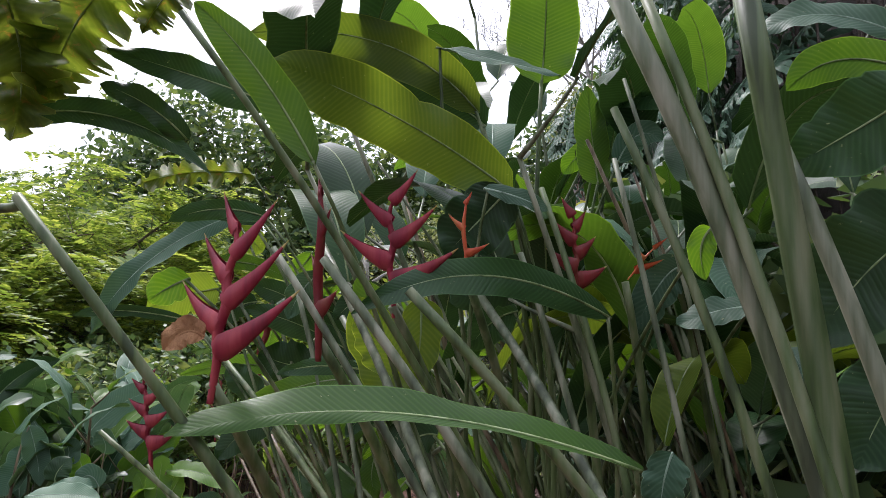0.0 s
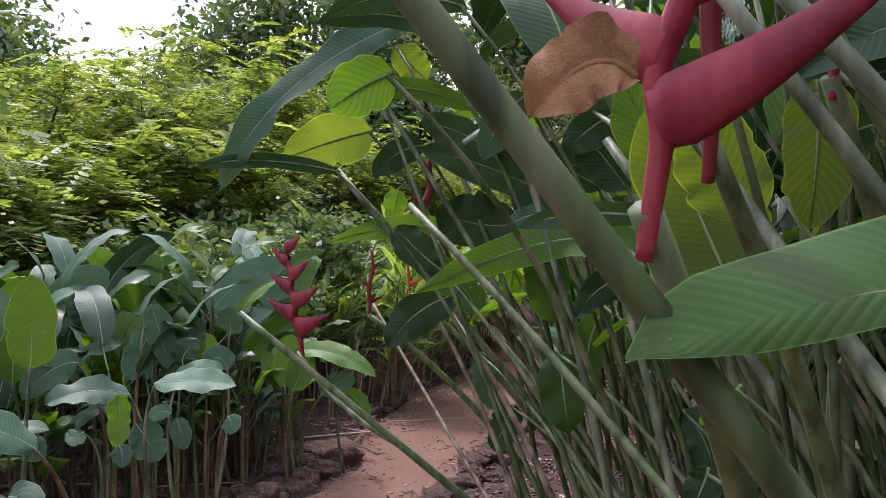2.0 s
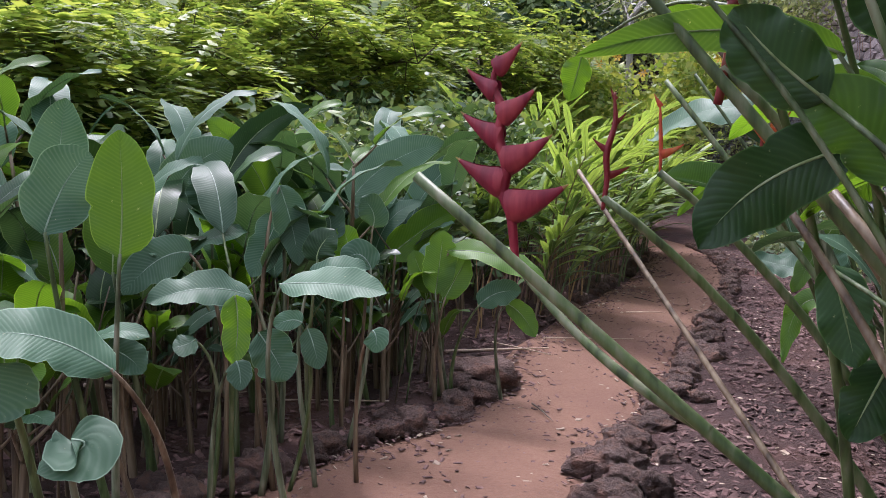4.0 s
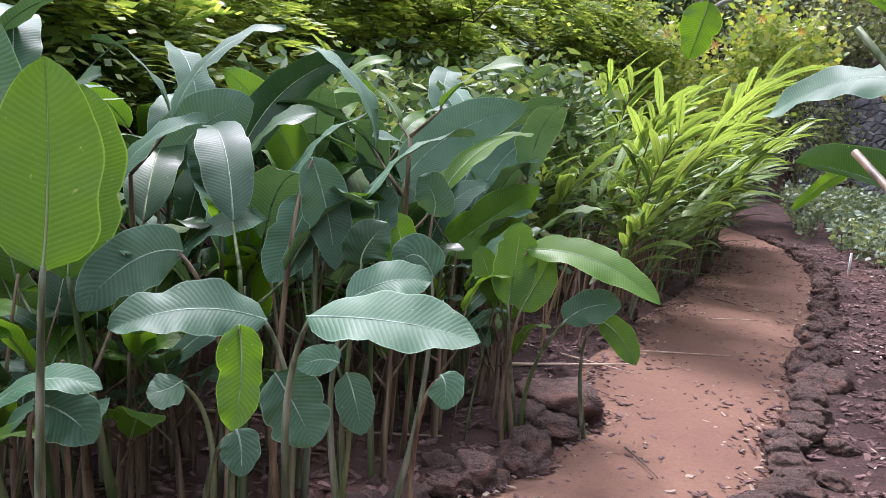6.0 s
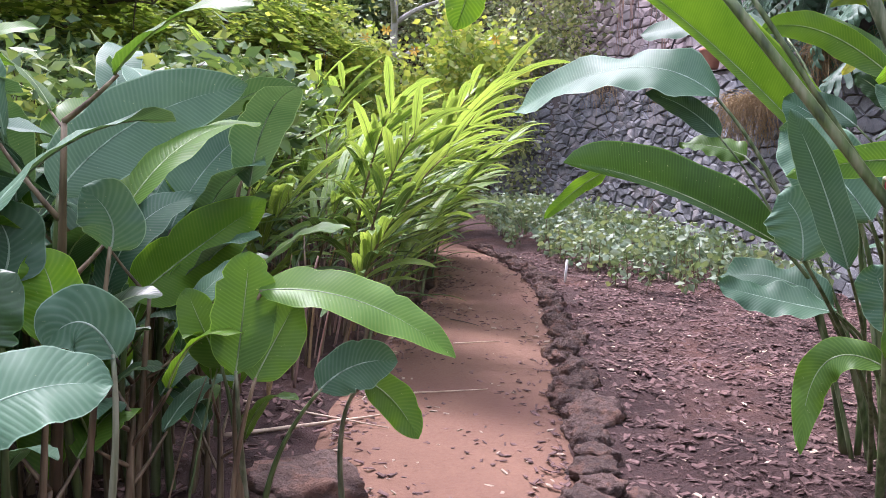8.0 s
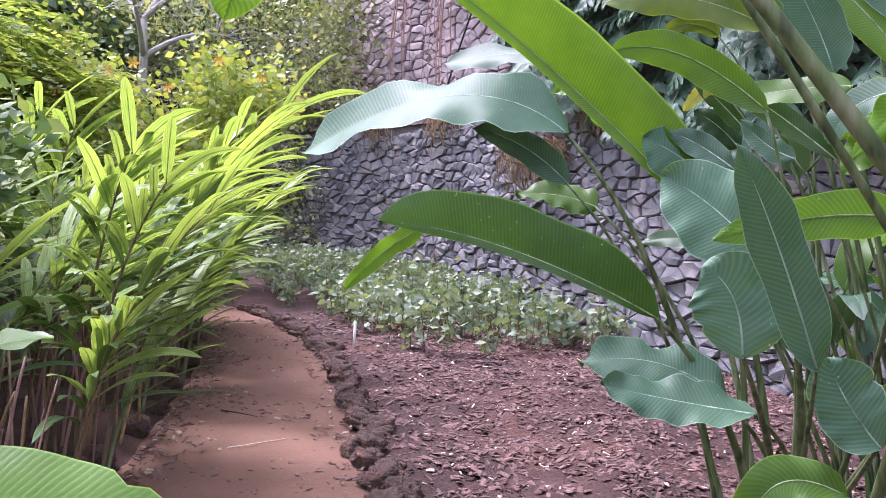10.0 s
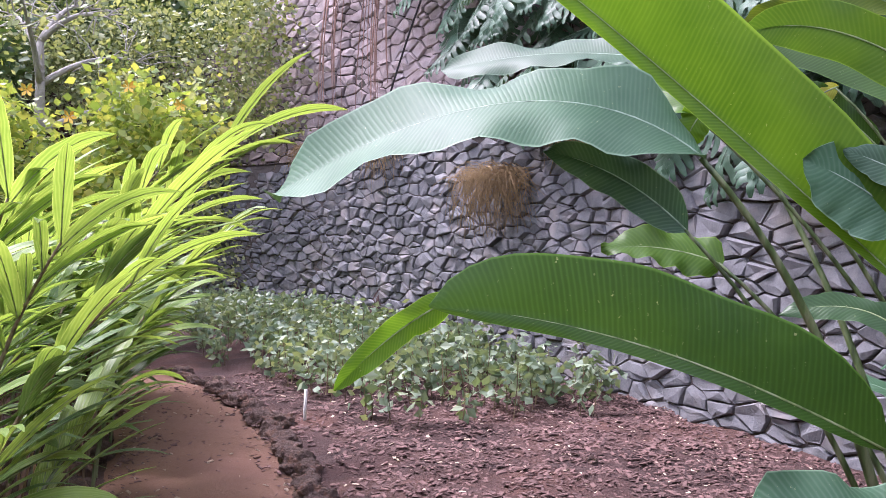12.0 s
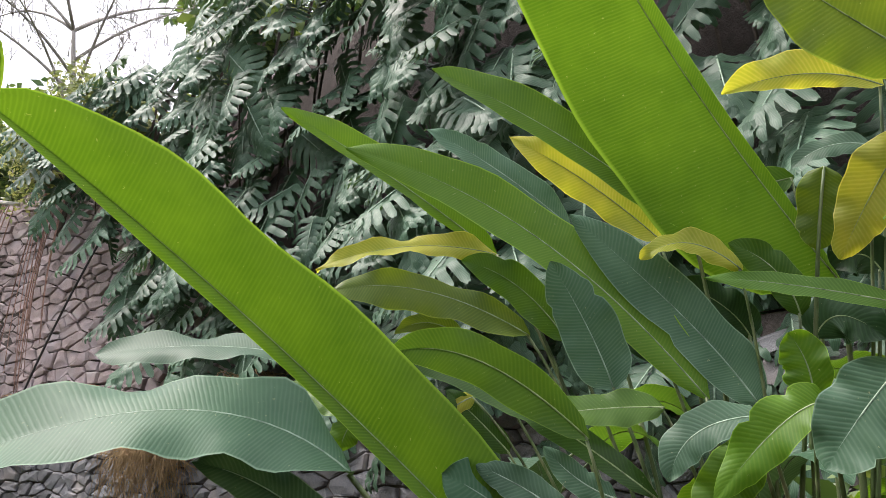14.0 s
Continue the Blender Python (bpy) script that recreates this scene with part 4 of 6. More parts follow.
cane(P_B, (1.22, -2.23, 0.15), (1.10, -2.01, 0.81), (0.82, -1.70, 1.37), 0.009, 0.006, STALK_BROWN)
cane(P_B, (1.40, -2.44, 0.15), (1.22, -2.13, 0.81), (0.88, -1.79, 1.38), 0.011, 0.007, STALK_BROWN)
blade(P_S, (2.57, 1.86, 2.14), (2.14, 2.14, 2.89), (1.55, 2.20, 3.51), 0.787, (-0.77, -0.41, -0.48), YOUNG, 0.1, 0.02, (1, 0.1), fall=0.7)
blade(P_S, (2.35, 2.23, 2.35), (2.11, 2.56, 2.72), (1.78, 2.90, 3.00), 0.179, (-0.80, -0.58, 0.14), YOUNG, 0.2, 0.02, (0.6, 1), fall=0.6)
blade(P_S, (2.27, 3.04, 2.43), (1.90, 3.26, 2.72), (1.50, 3.44, 2.94), 0.159, (-0.66, -0.75, 0.06), YOUNG, 0.2, 0.02, (0.5, 1), fall=0.6)
blade(P_S, (2.36, 2.24, 1.80), (2.07, 2.72, 2.41), (1.63, 3.20, 2.74), 0.218, (-0.77, -0.63, 0.12), YOUNG, 0.25, 0.02, (0.7, 1), fall=0.6)
blade(P_S, (2.59, 2.90, 2.58), (2.33, 3.08, 2.82), (2.08, 3.25, 2.98), 0.150, (-0.72, -0.63, 0.30), WAXY, 0.15, 0.03)
blade(P_S, (2.55, 2.47, 2.42), (2.35, 2.64, 2.64), (2.12, 2.83, 2.82), 0.171, (-0.82, -0.57, 0.07), YELLOW, 0.2, 0.04)
blade(P_S, (2.43, 2.11, 1.78), (2.34, 2.29, 2.07), (2.11, 2.56, 2.44), 0.186, (-0.88, -0.48, 0.05), WAXY, 0.12, 0.02, fall=0.6)
blade(P_S, (2.35, 2.08, 2.19), (2.26, 2.21, 2.29), (2.20, 2.35, 2.25), 0.091, (-0.82, -0.43, 0.37), YELLOW, 0.3, 0.06)
blade(P_S, (2.21, 2.97, 2.40), (1.95, 3.21, 2.43), (1.70, 3.45, 2.34), 0.113, (-0.59, -0.65, 0.48), YELLOW, 0.3, 0.07)
blade(P_S, (2.18, 2.81, 2.06), (1.90, 3.06, 2.22), (1.64, 3.28, 2.21), 0.157, (-0.68, -0.71, 0.19), OLIVE, 0.2, 0.05, (1, 0.8), fall=0.65)
blade(P_S, (2.34, 2.76, 2.05), (2.20, 2.88, 2.26), (2.04, 3.01, 2.35), 0.149, (-0.77, -0.64, 0.00), HELIC, 0.15, 0.03)
blade(P_S, (2.21, 2.49, 1.84), (2.14, 2.53, 2.04), (2.03, 2.59, 2.26), 0.188, (-0.82, -0.57, 0.05), WAXY, 0.1, 0.02, fall=0.55)
blade(P_S, (2.03, 2.25, 1.50), (1.80, 2.68, 1.84), (1.60, 2.99, 1.97), 0.118, (-0.71, -0.64, 0.28), SHADE, 0.2, 0.03, fall=0.6)
blade(P_S, (2.04, 2.21, 1.75), (1.94, 2.36, 1.75), (1.82, 2.53, 1.73), 0.120, (-0.72, -0.49, 0.49), HELIC, 0.1, 0.03, fall=0.7)
blade(P_S, (1.98, 1.90, 1.70), (1.91, 2.05, 1.66), (1.88, 2.12, 1.54), 0.123, (-0.76, -0.41, 0.51), WAXY, 0.15, 0.03)
blade(P_S, (1.94, 1.72, 1.72), (1.90, 1.83, 1.66), (1.84, 1.98, 1.49), 0.137, (-0.87, -0.38, 0.33), YOUNG, 0.3, 0.04)
blade(P_S, (1.93, 1.89, 1.62), (1.90, 1.97, 1.54), (1.86, 2.03, 1.44), 0.140, (-0.87, -0.44, 0.22), YOUNG, 0.3, 0.04)
blade(P_S, (1.89, 1.53, 1.78), (1.87, 1.62, 1.68), (1.85, 1.71, 1.56), 0.191, (-0.90, -0.30, 0.32), WAXY, 0.15, 0.03)
blade(P_S, (2.53, 1.64, 2.74), (2.43, 1.84, 2.82), (2.34, 2.08, 2.80), 0.161, (-0.92, -0.32, -0.21), YELLOW, 0.2, 0.05, (0.5, 1))
blade(P_S, (2.01, 1.40, 2.52), (1.90, 1.54, 2.67), (1.76, 1.67, 2.82), 0.231, (-0.92, -0.27, -0.27), OLIVE, 0.15, 0.03)
blade(P_S, (2.33, 1.54, 2.49), (2.35, 1.67, 2.34), (2.37, 1.79, 2.17), 0.176, (-0.96, -0.28, -0.07), YELLOW, 0.25, 0.05)
blade(P_S, (2.38, 1.80, 2.47), (2.41, 1.84, 2.35), (2.43, 1.87, 2.23), 0.135, (-0.94, -0.33, -0.06), OLIVE, 0.2, 0.05)
blade(P_S, (2.49, 1.69, 2.54), (2.45, 1.81, 2.56), (2.43, 1.92, 2.51), 0.090, (-0.90, -0.30, 0.31), WAXY, 0.15, 0.03)
blade(P_S, (2.12, 1.82, 1.75), (2.10, 1.82, 1.84), (2.08, 1.85, 1.92), 0.129, (-0.93, -0.36, 0.11), YOUNG, 0.3, 0.04)
blade(P_S, (2.35, 1.62, 2.00), (2.25, 1.86, 2.08), (2.13, 2.10, 2.13), 0.071, (-0.89, -0.34, 0.30), HELIC, 0.15, 0.03)
blade(P_S, (2.53, 1.95, 2.52), (2.46, 2.13, 2.49), (2.41, 2.29, 2.44), 0.128, (-0.91, -0.41, -0.09), HELIC, 0.15, 0.03)
blade(P_S, (2.36, 1.92, 2.02), (2.31, 1.96, 2.16), (2.23, 2.06, 2.25), 0.106, (-0.92, -0.39, 0.00), HELIC, 0.15, 0.03)
blade(P_S, (2.47, 1.93, 1.97), (2.49, 1.85, 2.03), (2.54, 1.75, 1.95), 0.175, (-0.94, -0.33, 0.06), DARK, 0.15, 0.03)
blade(P_S, (2.54, 2.48, 1.97), (2.46, 2.56, 2.13), (2.38, 2.64, 2.26), 0.177, (-0.85, -0.53, 0.04), DARK, 0.15, 0.03)
blade(P_S, (2.14, 2.94, 1.58), (2.07, 3.01, 1.68), (2.00, 3.08, 1.74), 0.118, (-0.71, -0.67, 0.18), DARK, 0.15, 0.03)
blade(P_S, (2.58, 2.18, 2.02), (2.52, 2.24, 2.13), (2.44, 2.36, 2.22), 0.153, (-0.90, -0.44, 0.04), DARK, 0.15, 0.03)
blade(P_S, (2.09, 2.84, 1.65), (2.01, 2.92, 1.77), (1.93, 2.98, 1.86), 0.083, (-0.72, -0.67, 0.15), SHADE, 0.15, 0.03)
blade(P_S, (2.00, 2.91, 1.84), (1.95, 2.97, 1.80), (1.91, 3.02, 1.73), 0.065, (-0.71, -0.69, 0.14), YELLOW, 0.15, 0.03)
blade(P_S, (2.10, 3.06, 2.07), (2.00, 3.14, 2.13), (1.91, 3.23, 2.09), 0.078, (-0.69, -0.72, 0.04), OLIVE, 0.15, 0.03)
blade(P_S, (1.89, 2.29, 1.50), (1.83, 2.37, 1.55), (1.77, 2.44, 1.64), 0.081, (-0.79, -0.58, 0.22), WAXY, 0.15, 0.03)
blade(P_S, (2.60, 1.75, 2.17), (2.57, 1.80, 2.23), (2.55, 1.87, 2.19), 0.148, (-0.95, -0.30, -0.01), DARK, 0.15, 0.03)
blade(P_S, (1.53, 3.01, 1.74), (1.50, 3.15, 1.83), (1.44, 3.32, 1.81), 0.115, (-0.58, -0.77, 0.28), HELIC, 0.2, 0.05)
blade(P_S, (1.57, 2.97, 1.77), (1.53, 3.01, 1.71), (1.52, 3.03, 1.64), 0.102, (-0.60, -0.74, 0.31), YOUNG, 0.2, 0.05)
blade(P_S, (1.60, 2.23, 1.45), (1.53, 2.33, 1.53), (1.46, 2.41, 1.58), 0.090, (-0.76, -0.62, 0.21), WAXY, 0.15, 0.03)
blade(P_S, (1.70, 2.39, 1.10), (1.63, 2.50, 1.20), (1.50, 2.64, 1.18), 0.078, (-0.60, -0.51, 0.62), DARK, 0.15, 0.03)
cane(P_B, (0.74, -1.82, 1.04), (0.56, -1.75, 1.13), (0.40, -1.64, 1.26), 0.009, 0.006, STALK)
blade(P_R, (1.11, 2.46, 1.55), (0.77, 2.75, 1.69), (0.31, 3.18, 1.48), 0.25, (-0.22, -0.66, 0.72), WAXY, .12, .055, fall=0.8)
blade(P_R, (1.29, 2.14, 0.97), (0.86, 2.31, 1.17), (0.46, 2.45, 1.25), 0.26, (-0.41, -0.90, 0.17), SHADE, .3, .01, (0.18, 1), fall=0.72)
blade(P_R, (1.62, 2.32, 1.23), (1.04, 2.74, 1.90), (0.32, 2.83, 2.35), 0.37, (-0.53, -0.84, -0.09), YOUNG, .75, .01, (0.18, 1), fall=0.72)
blade(P_R, (1.72, 3.28, 1.95), (1.46, 3.66, 2.04), (1.15, 4.05, 2.02), 0.17, (-0.26, -0.66, 0.71), WAXY, .15, .05, fall=0.8)
blade(P_R, (1.76, 2.28, 1.65), (1.51, 2.44, 1.85), (1.31, 2.58, 1.86), 0.13, (-0.57, -0.77, -0.29), HELIC, .2, .03)
blade(P_R, (1.44, 1.75, 1.10), (1.32, 1.89, 1.30), (1.21, 2.04, 1.41), 0.26, (-0.65, -0.72, 0.26), WAXY, .12, .03)
blade(P_R, (1.13, 1.28, 0.99), (1.03, 1.30, 1.25), (0.92, 1.30, 1.45), 0.11, (-0.48, -0.83, 0.27), WAXY, .15, .03)
blade(P_R, (1.58, 2.33, 1.40), (1.50, 2.39, 1.49), (1.39, 2.46, 1.56), 0.19, (-0.60, -0.78, 0.18), WAXY, .1, .03)
blade(P_R, (1.49, 2.04, 0.72), (1.33, 2.20, 0.82), (1.14, 2.38, 0.79), 0.19, (-0.34, -0.46, 0.82), WAXY, .12, .06, fall=0.72)
blade(P_R, (0.79, 3.08, 1.21), (0.66, 3.21, 1.10), (0.52, 3.33, 0.93), 0.09, (-0.22, -0.92, 0.31), YOUNG, .3, .04, stalked=False)
blade(P_R, (1.32, 2.64, 1.31), (1.19, 2.71, 1.35), (1.05, 2.77, 1.35), 0.14, (-0.30, -0.58, 0.76), HELIC, .2, .05)
blade(P_R, (1.18, 2.60, 1.39), (1.03, 2.67, 1.52), (0.86, 2.73, 1.58), 0.11, (-0.41, -0.89, 0.17), WAXY, .2, .04)
blade(P_R, (1.33, 1.71, 0.78), (1.14, 1.82, 0.80), (0.97, 1.91, 0.83), 0.16, (-0.27, -0.53, 0.81), WAXY, .15, .05)
blade(P_R, (1.36, 1.42, 0.66), (1.20, 1.51, 0.64), (1.13, 1.46, 0.35), 0.12, (-0.46, -0.77, 0.45), HELIC, .2, .05)
blade(P_R, (1.34, 1.28, 1.31), (1.20, 1.38, 1.31), (1.01, 1.49, 1.25), 0.11, (-0.53, -0.84, -0.10), HELIC, .2, .02)
blade(P_R, (1.26, 0.95, 1.11), (1.20, 0.99, 0.99), (1.11, 1.00, 0.79), 0.14, (-0.57, -0.74, 0.37), HELIC, .2, .03)
blade(P_R, (1.36, 1.33, 0.80), (1.31, 1.38, 0.89), (1.28, 1.42, 0.99), 0.16, (-0.52, -0.76, 0.38), WAXY, .2, .03)
blade(P_R, (1.06, 1.43, 0.99), (1.05, 1.46, 1.12), (0.99, 1.49, 1.19), 0.19, (-0.46, -0.83, 0.31), WAXY, .1, .03)
blade(P_E, (0.02, 1.70, 1.93), (-0.01, 1.72, 1.82), (-0.05, 1.75, 1.69), 0.17, (-0.07, -1.00, 0.06), YOUNG, .3, .03, stalked=False)
blade(P_F, (-0.57, -0.67, 0.99), (-0.38, -0.66, 1.00), (-0.21, -0.65, 0.98), 0.15, (0.19, -0.52, 0.83), WAXY, .1, .02)
blade(P_G, (-1.07, 1.01, 1.13), (-0.92, 1.18, 1.33), (-0.66, 1.35, 1.45), 0.21, (0.30, -0.92, 0.25), WAXY, .1, .01)
blade(P_G, (-1.01, 1.76, 0.96), (-0.90, 1.91, 1.21), (-0.71, 2.05, 1.38), 0.19, (0.24, -0.93, 0.27), WAXY, .1, .01)
blade(P_F, (-1.77, 0.86, 1.15), (-1.65, 1.06, 1.48), (-1.43, 1.28, 1.64), 0.17, (0.50, -0.85, -0.14), DARK, .3, .01)
blade(P_F, (-1.66, 1.27, 1.02), (-1.79, 1.22, 1.33), (-1.98, 1.09, 1.57), 0.20, (0.50, -0.83, 0.25), YOUNG, .1, .02)
blade(P_F, (-1.73, 0.40, 1.17), (-1.64, 0.47, 1.33), (-1.49, 0.57, 1.42), 0.23, (0.57, -0.78, 0.25), WAXY, .1, .02)
blade(P_F, (-1.53, 0.42, 1.08), (-1.54, 0.42, 1.20), (-1.59, 0.39, 1.33), 0.21, (0.55, -0.78, 0.29), WAXY, .1, .02)
blade(P_F, (-1.39, -0.45, 0.94), (-1.40, -0.41, 1.19), (-1.39, -0.38, 1.44), 0.24, (0.67, -0.68, 0.32), HELIC, .1, .01)
blade(P_F, (-1.13, -0.32, 1.02), (-1.22, -0.40, 1.00), (-1.30, -0.51, 0.88), 0.16, (0.60, -0.69, 0.40), WAXY, .1, .02)
blade(P_F, (-0.85, -0.36, 0.88), (-0.98, -0.49, 0.92), (-1.11, -0.62, 0.88), 0.18, (0.34, -0.45, 0.82), WAXY, .15, .03)
blade(P_F, (-0.80, -0.56, 0.92), (-0.78, -0.58, 0.81), (-0.77, -0.63, 0.70), 0.10, (0.47, -0.72, 0.52), YOUNG, .15, .03)
blade(P_F, (-1.01, 0.14, 1.26), (-0.96, 0.15, 1.10), (-0.92, 0.14, 0.92), 0.15, (0.43, -0.83, 0.34), WAXY, .15, .02)
blade(P_F, (-1.05, 0.22, 1.14), (-1.09, 0.18, 1.01), (-1.14, 0.12, 0.86), 0.15, (0.46, -0.81, 0.37), WAXY, .1, .02)
blade(P_G, (-1.01, 1.40, 0.79), (-0.88, 1.56, 0.92), (-0.67, 1.73, 1.09), 0.20, (0.28, -0.96, 0.02), YOUNG, .2, .02)
blade(P_G, (-0.59, 1.16, 0.62), (-0.54, 1.20, 0.73), (-0.48, 1.23, 0.85), 0.16, (0.19, -0.89, 0.41), HELIC, .15, .01)
blade(P_G, (-0.64, 1.15, 0.64), (-0.63, 1.20, 0.82), (-0.62, 1.22, 0.98), 0.17, (0.22, -0.90, 0.39), HELIC, .15, .01)
blade(P_G, (-0.70, 1.25, 0.63), (-0.76, 1.25, 0.75), (-0.81, 1.26, 0.86), 0.13, (0.24, -0.88, 0.40), HELIC, .15, .01)
blade(P_G, (-0.59, 1.21, 0.87), (-0.30, 1.16, 0.86), (-0.03, 1.11, 0.72), 0.17, (0.08, -0.59, 0.80), HELIC, .2, .02)
blade(P_G, (-0.29, 1.31, 0.59), (-0.20, 1.31, 0.53), (-0.12, 1.29, 0.42), 0.12, (0.09, -0.89, 0.46), HELIC, .2, .02)
blade(P_G, (-0.41, 1.19, 0.59), (-0.31, 1.22, 0.66), (-0.19, 1.24, 0.67), 0.15, (0.12, -0.89, 0.43), WAXY, .15, .02)
blade(P_F, (-0.46, -0.16, 0.74), (-0.44, -0.17, 0.71), (-0.44, -0.19, 0.66), 0.09, (0.26, -0.81, 0.52), WAXY, .1, .01)
blade(P_F, (-0.64, -0.34, 0.77), (-0.61, -0.35, 0.71), (-0.58, -0.37, 0.63), 0.09, (0.35, -0.77, 0.54), WAXY, .1, .01)
blade(P_F, (-0.66, -0.34, 0.79), (-0.70, -0.36, 0.80), (-0.75, -0.39, 0.78), 0.08, (0.40, -0.77, 0.50), WAXY, .15, .02)
blade(P_F, (-0.84, -0.34, 0.74), (-0.78, -0.34, 0.66), (-0.72, -0.35, 0.57), 0.16, (0.41, -0.73, 0.54), WAXY, .1, .02)
blade(P_F, (-0.74, -0.66, 0.72), (-0.72, -0.67, 0.68), (-0.71, -0.69, 0.63), 0.08, (0.45, -0.68, 0.58), WAXY, .1, .01)
blade(P_F, (-1.02, -0.47, 0.73), (-1.05, -0.50, 0.71), (-1.08, -0.53, 0.71), 0.11, (0.33, -0.41, 0.85), WAXY, .1, .01)
blade(P_F, (-1.12, -0.83, 0.77), (-1.07, -0.79, 0.74), (-1.02, -0.77, 0.68), 0.12, (0.60, -0.59, 0.54), WAXY, .1, .02)
blade(P_F, (-0.79, -0.04, 0.87), (-0.69, 0.02, 0.93), (-0.58, 0.07, 0.93), 0.15, (0.22, -0.54, 0.81), WAXY, .15, .02)
blade(P_F, (-0.81, 0.09, 0.95), (-0.80, 0.10, 1.01), (-0.75, 0.14, 1.08), 0.14, (0.38, -0.84, 0.38), DARK, .15, .02)
blade(P_F, (-0.90, 0.58, 0.85), (-0.90, 0.60, 0.96), (-0.94, 0.60, 1.05), 0.14, (0.35, -0.86, 0.37), YOUNG, .1, .02)
blade(P_F, (-0.71, 0.44, 0.87), (-0.77, 0.43, 0.94), (-0.83, 0.40, 0.90), 0.14, (0.32, -0.86, 0.39), WAXY, .1, .02)
blade(P_F, (-0.99, 0.57, 0.99), (-0.98, 0.58, 1.07), (-1.02, 0.57, 1.14), 0.15, (0.38, -0.86, 0.34), WAXY, .1, .02)
blade(P_F, (-0.87, 0.84, 1.02), (-0.87, 0.84, 1.10), (-0.93, 0.83, 1.17), 0.14, (0.32, -0.89, 0.32), WAXY, .1, .02)
blade(P_F, (-0.58, -1.59, 0.79), (-0.56, -1.58, 0.77), (-0.62, -1.65, 0.73), 0.16, (0.34, -0.43, 0.83), WAXY, .1, .02)
blade(P_F, (-0.79, -1.59, 0.94), (-0.78, -1.59, 0.88), (-0.77, -1.61, 0.81), 0.17, (0.61, -0.66, 0.44), WAXY, .1, .01)
blade(P_F, (-0.59, -1.43, 0.90), (-0.72, -1.51, 0.99), (-0.83, -1.61, 1.00), 0.17, (0.38, -0.45, 0.81), WAXY, .1, .02)
blade(P_F, (-0.91, -1.00, 1.10), (-0.91, -0.98, 1.28), (-0.92, -0.97, 1.47), 0.18, (0.57, -0.76, 0.30), HELIC, .1, .01)
blade(P_F, (-1.21, -0.97, 1.15), (-1.17, -0.92, 1.30), (-1.11, -0.87, 1.40), 0.21, (0.61, -0.73, 0.29), WAXY, .1, .01)
blade(P_F, (-1.38, -0.71, 1.19), (-1.38, -0.70, 1.39), (-1.36, -0.68, 1.58), 0.19, (0.62, -0.74, 0.27), WAXY, .1, .01)

# crimson flowers of the tall clump
inflorescence(P_A, (1.232, -3.545, 1.63), (1.262, -3.56, 1.82), 6, 0.15, BRACT, (0.85, -0.5, 0.05), 0.125, (0.48, 0.5), stalk_to=(1.55, -3.0, 0.2))
inflorescence(P_A, (1.31, -3.23, 1.70), (1.32, -3.28, 1.93), 4, 0.08, BRACT_DARK, (0.5, -0.8, 0), 0.2, stalk_to=(1.75, -2.7, 0.2))
inflorescence(P_A, (1.43, -3.16, 1.76), (1.43, -3.19, 1.93), 5, 0.14, BRACT, (0.95, -0.2, 0), 0.15, (0.4, 0.5), stalk_to=(1.85, -2.7, 0.2))
inflorescence(P_A, (1.56, -2.98, 1.84), (1.56, -2.99, 1.96), 3, 0.06, BRACT_ORANGE, (0.9, 0.2, 0), stalk_to=(1.9, -2.4, 0.2))
inflorescence(P_A, (1.81, -2.79, 1.80), (1.80, -2.81, 1.97), 6, 0.09, BRACT_DARK, (0.9, 0.3, 0), 0.24, stalk_to=(1.95, -2.5, 0.2))
inflorescence(P_A, (1.95, -2.71, 1.84), (2.00, -2.72, 1.90), 3, 0.07, BRACT_ORANGE, (0.9, 0.3, 0.1), stalk_to=(2.1, -2.4, 0.2))
inflorescence(P_B, (0.40, -1.64, 1.315), (0.372, -1.65, 1.585), 7, 0.125, BRACT, (0.95, -0.3, 0), 0.24, (0.3, 0.4), label="crimson lobster-claw flower spike")
inflorescence(P_B, (0.74, -1.45, 1.61), (0.80, -1.49, 1.93), 6, 0.07, BRACT_DARK, (0.9, 0.3, 0), stalk_to=(1.6, -1.2, 0.15))
inflorescence(P_B, (0.51, -1.22, 1.36), (0.53, -1.22, 1.55), 4, 0.06, BRACT_DARK, (0.9, 0.3, 0), stalk_to=(1.4, -1.0, 0.15))
inflorescence(P_B, (0.61, -1.02, 1.41), (0.61, -1.02, 1.54), 2, 0.07, BRACT_ORANGE, (0.9, 0.3, 0), stalk_to=(1.5, -0.8, 0.15))
inflorescence(P_R, (0.93, 0.77, 1.30), (0.93, 0.76, 1.53), 2, 0.05, BRACT_DARK, (0.75, -0.6, 0), 0.14, stalk_to=(1.5, 1.6, 0.0))
inflorescence(P_R, (0.97, 0.56, 1.39), (0.94, 0.55, 1.63), 5, 0.15, BRACT_ORANGE, (0.75, -0.6, 0), 0.2, stalk_to=(1.6, 1.5, 0.0))
o = np.array(P_A.location)
part("dead_leaf", blade_geometry(np.array((1.222, -3.565, 1.662)) - o, np.array((1.20, -3.575, 1.668)) - o, np.array((1.172, -3.57, 1.645)) - o, 0.04, (0.1, -1, 0.2), 0.5, 0.05, 5), [DEADLEAF, DEADLEAF], P_A, "withered brown leaf caught on the flower")

# the stalk of the shoot that hangs over the path
cane(P_E, (1.5, 0.3, 0.0), (1.0, 0.72, 1.85), (0.02, 1.70, 1.93), 0.014, 0.007)

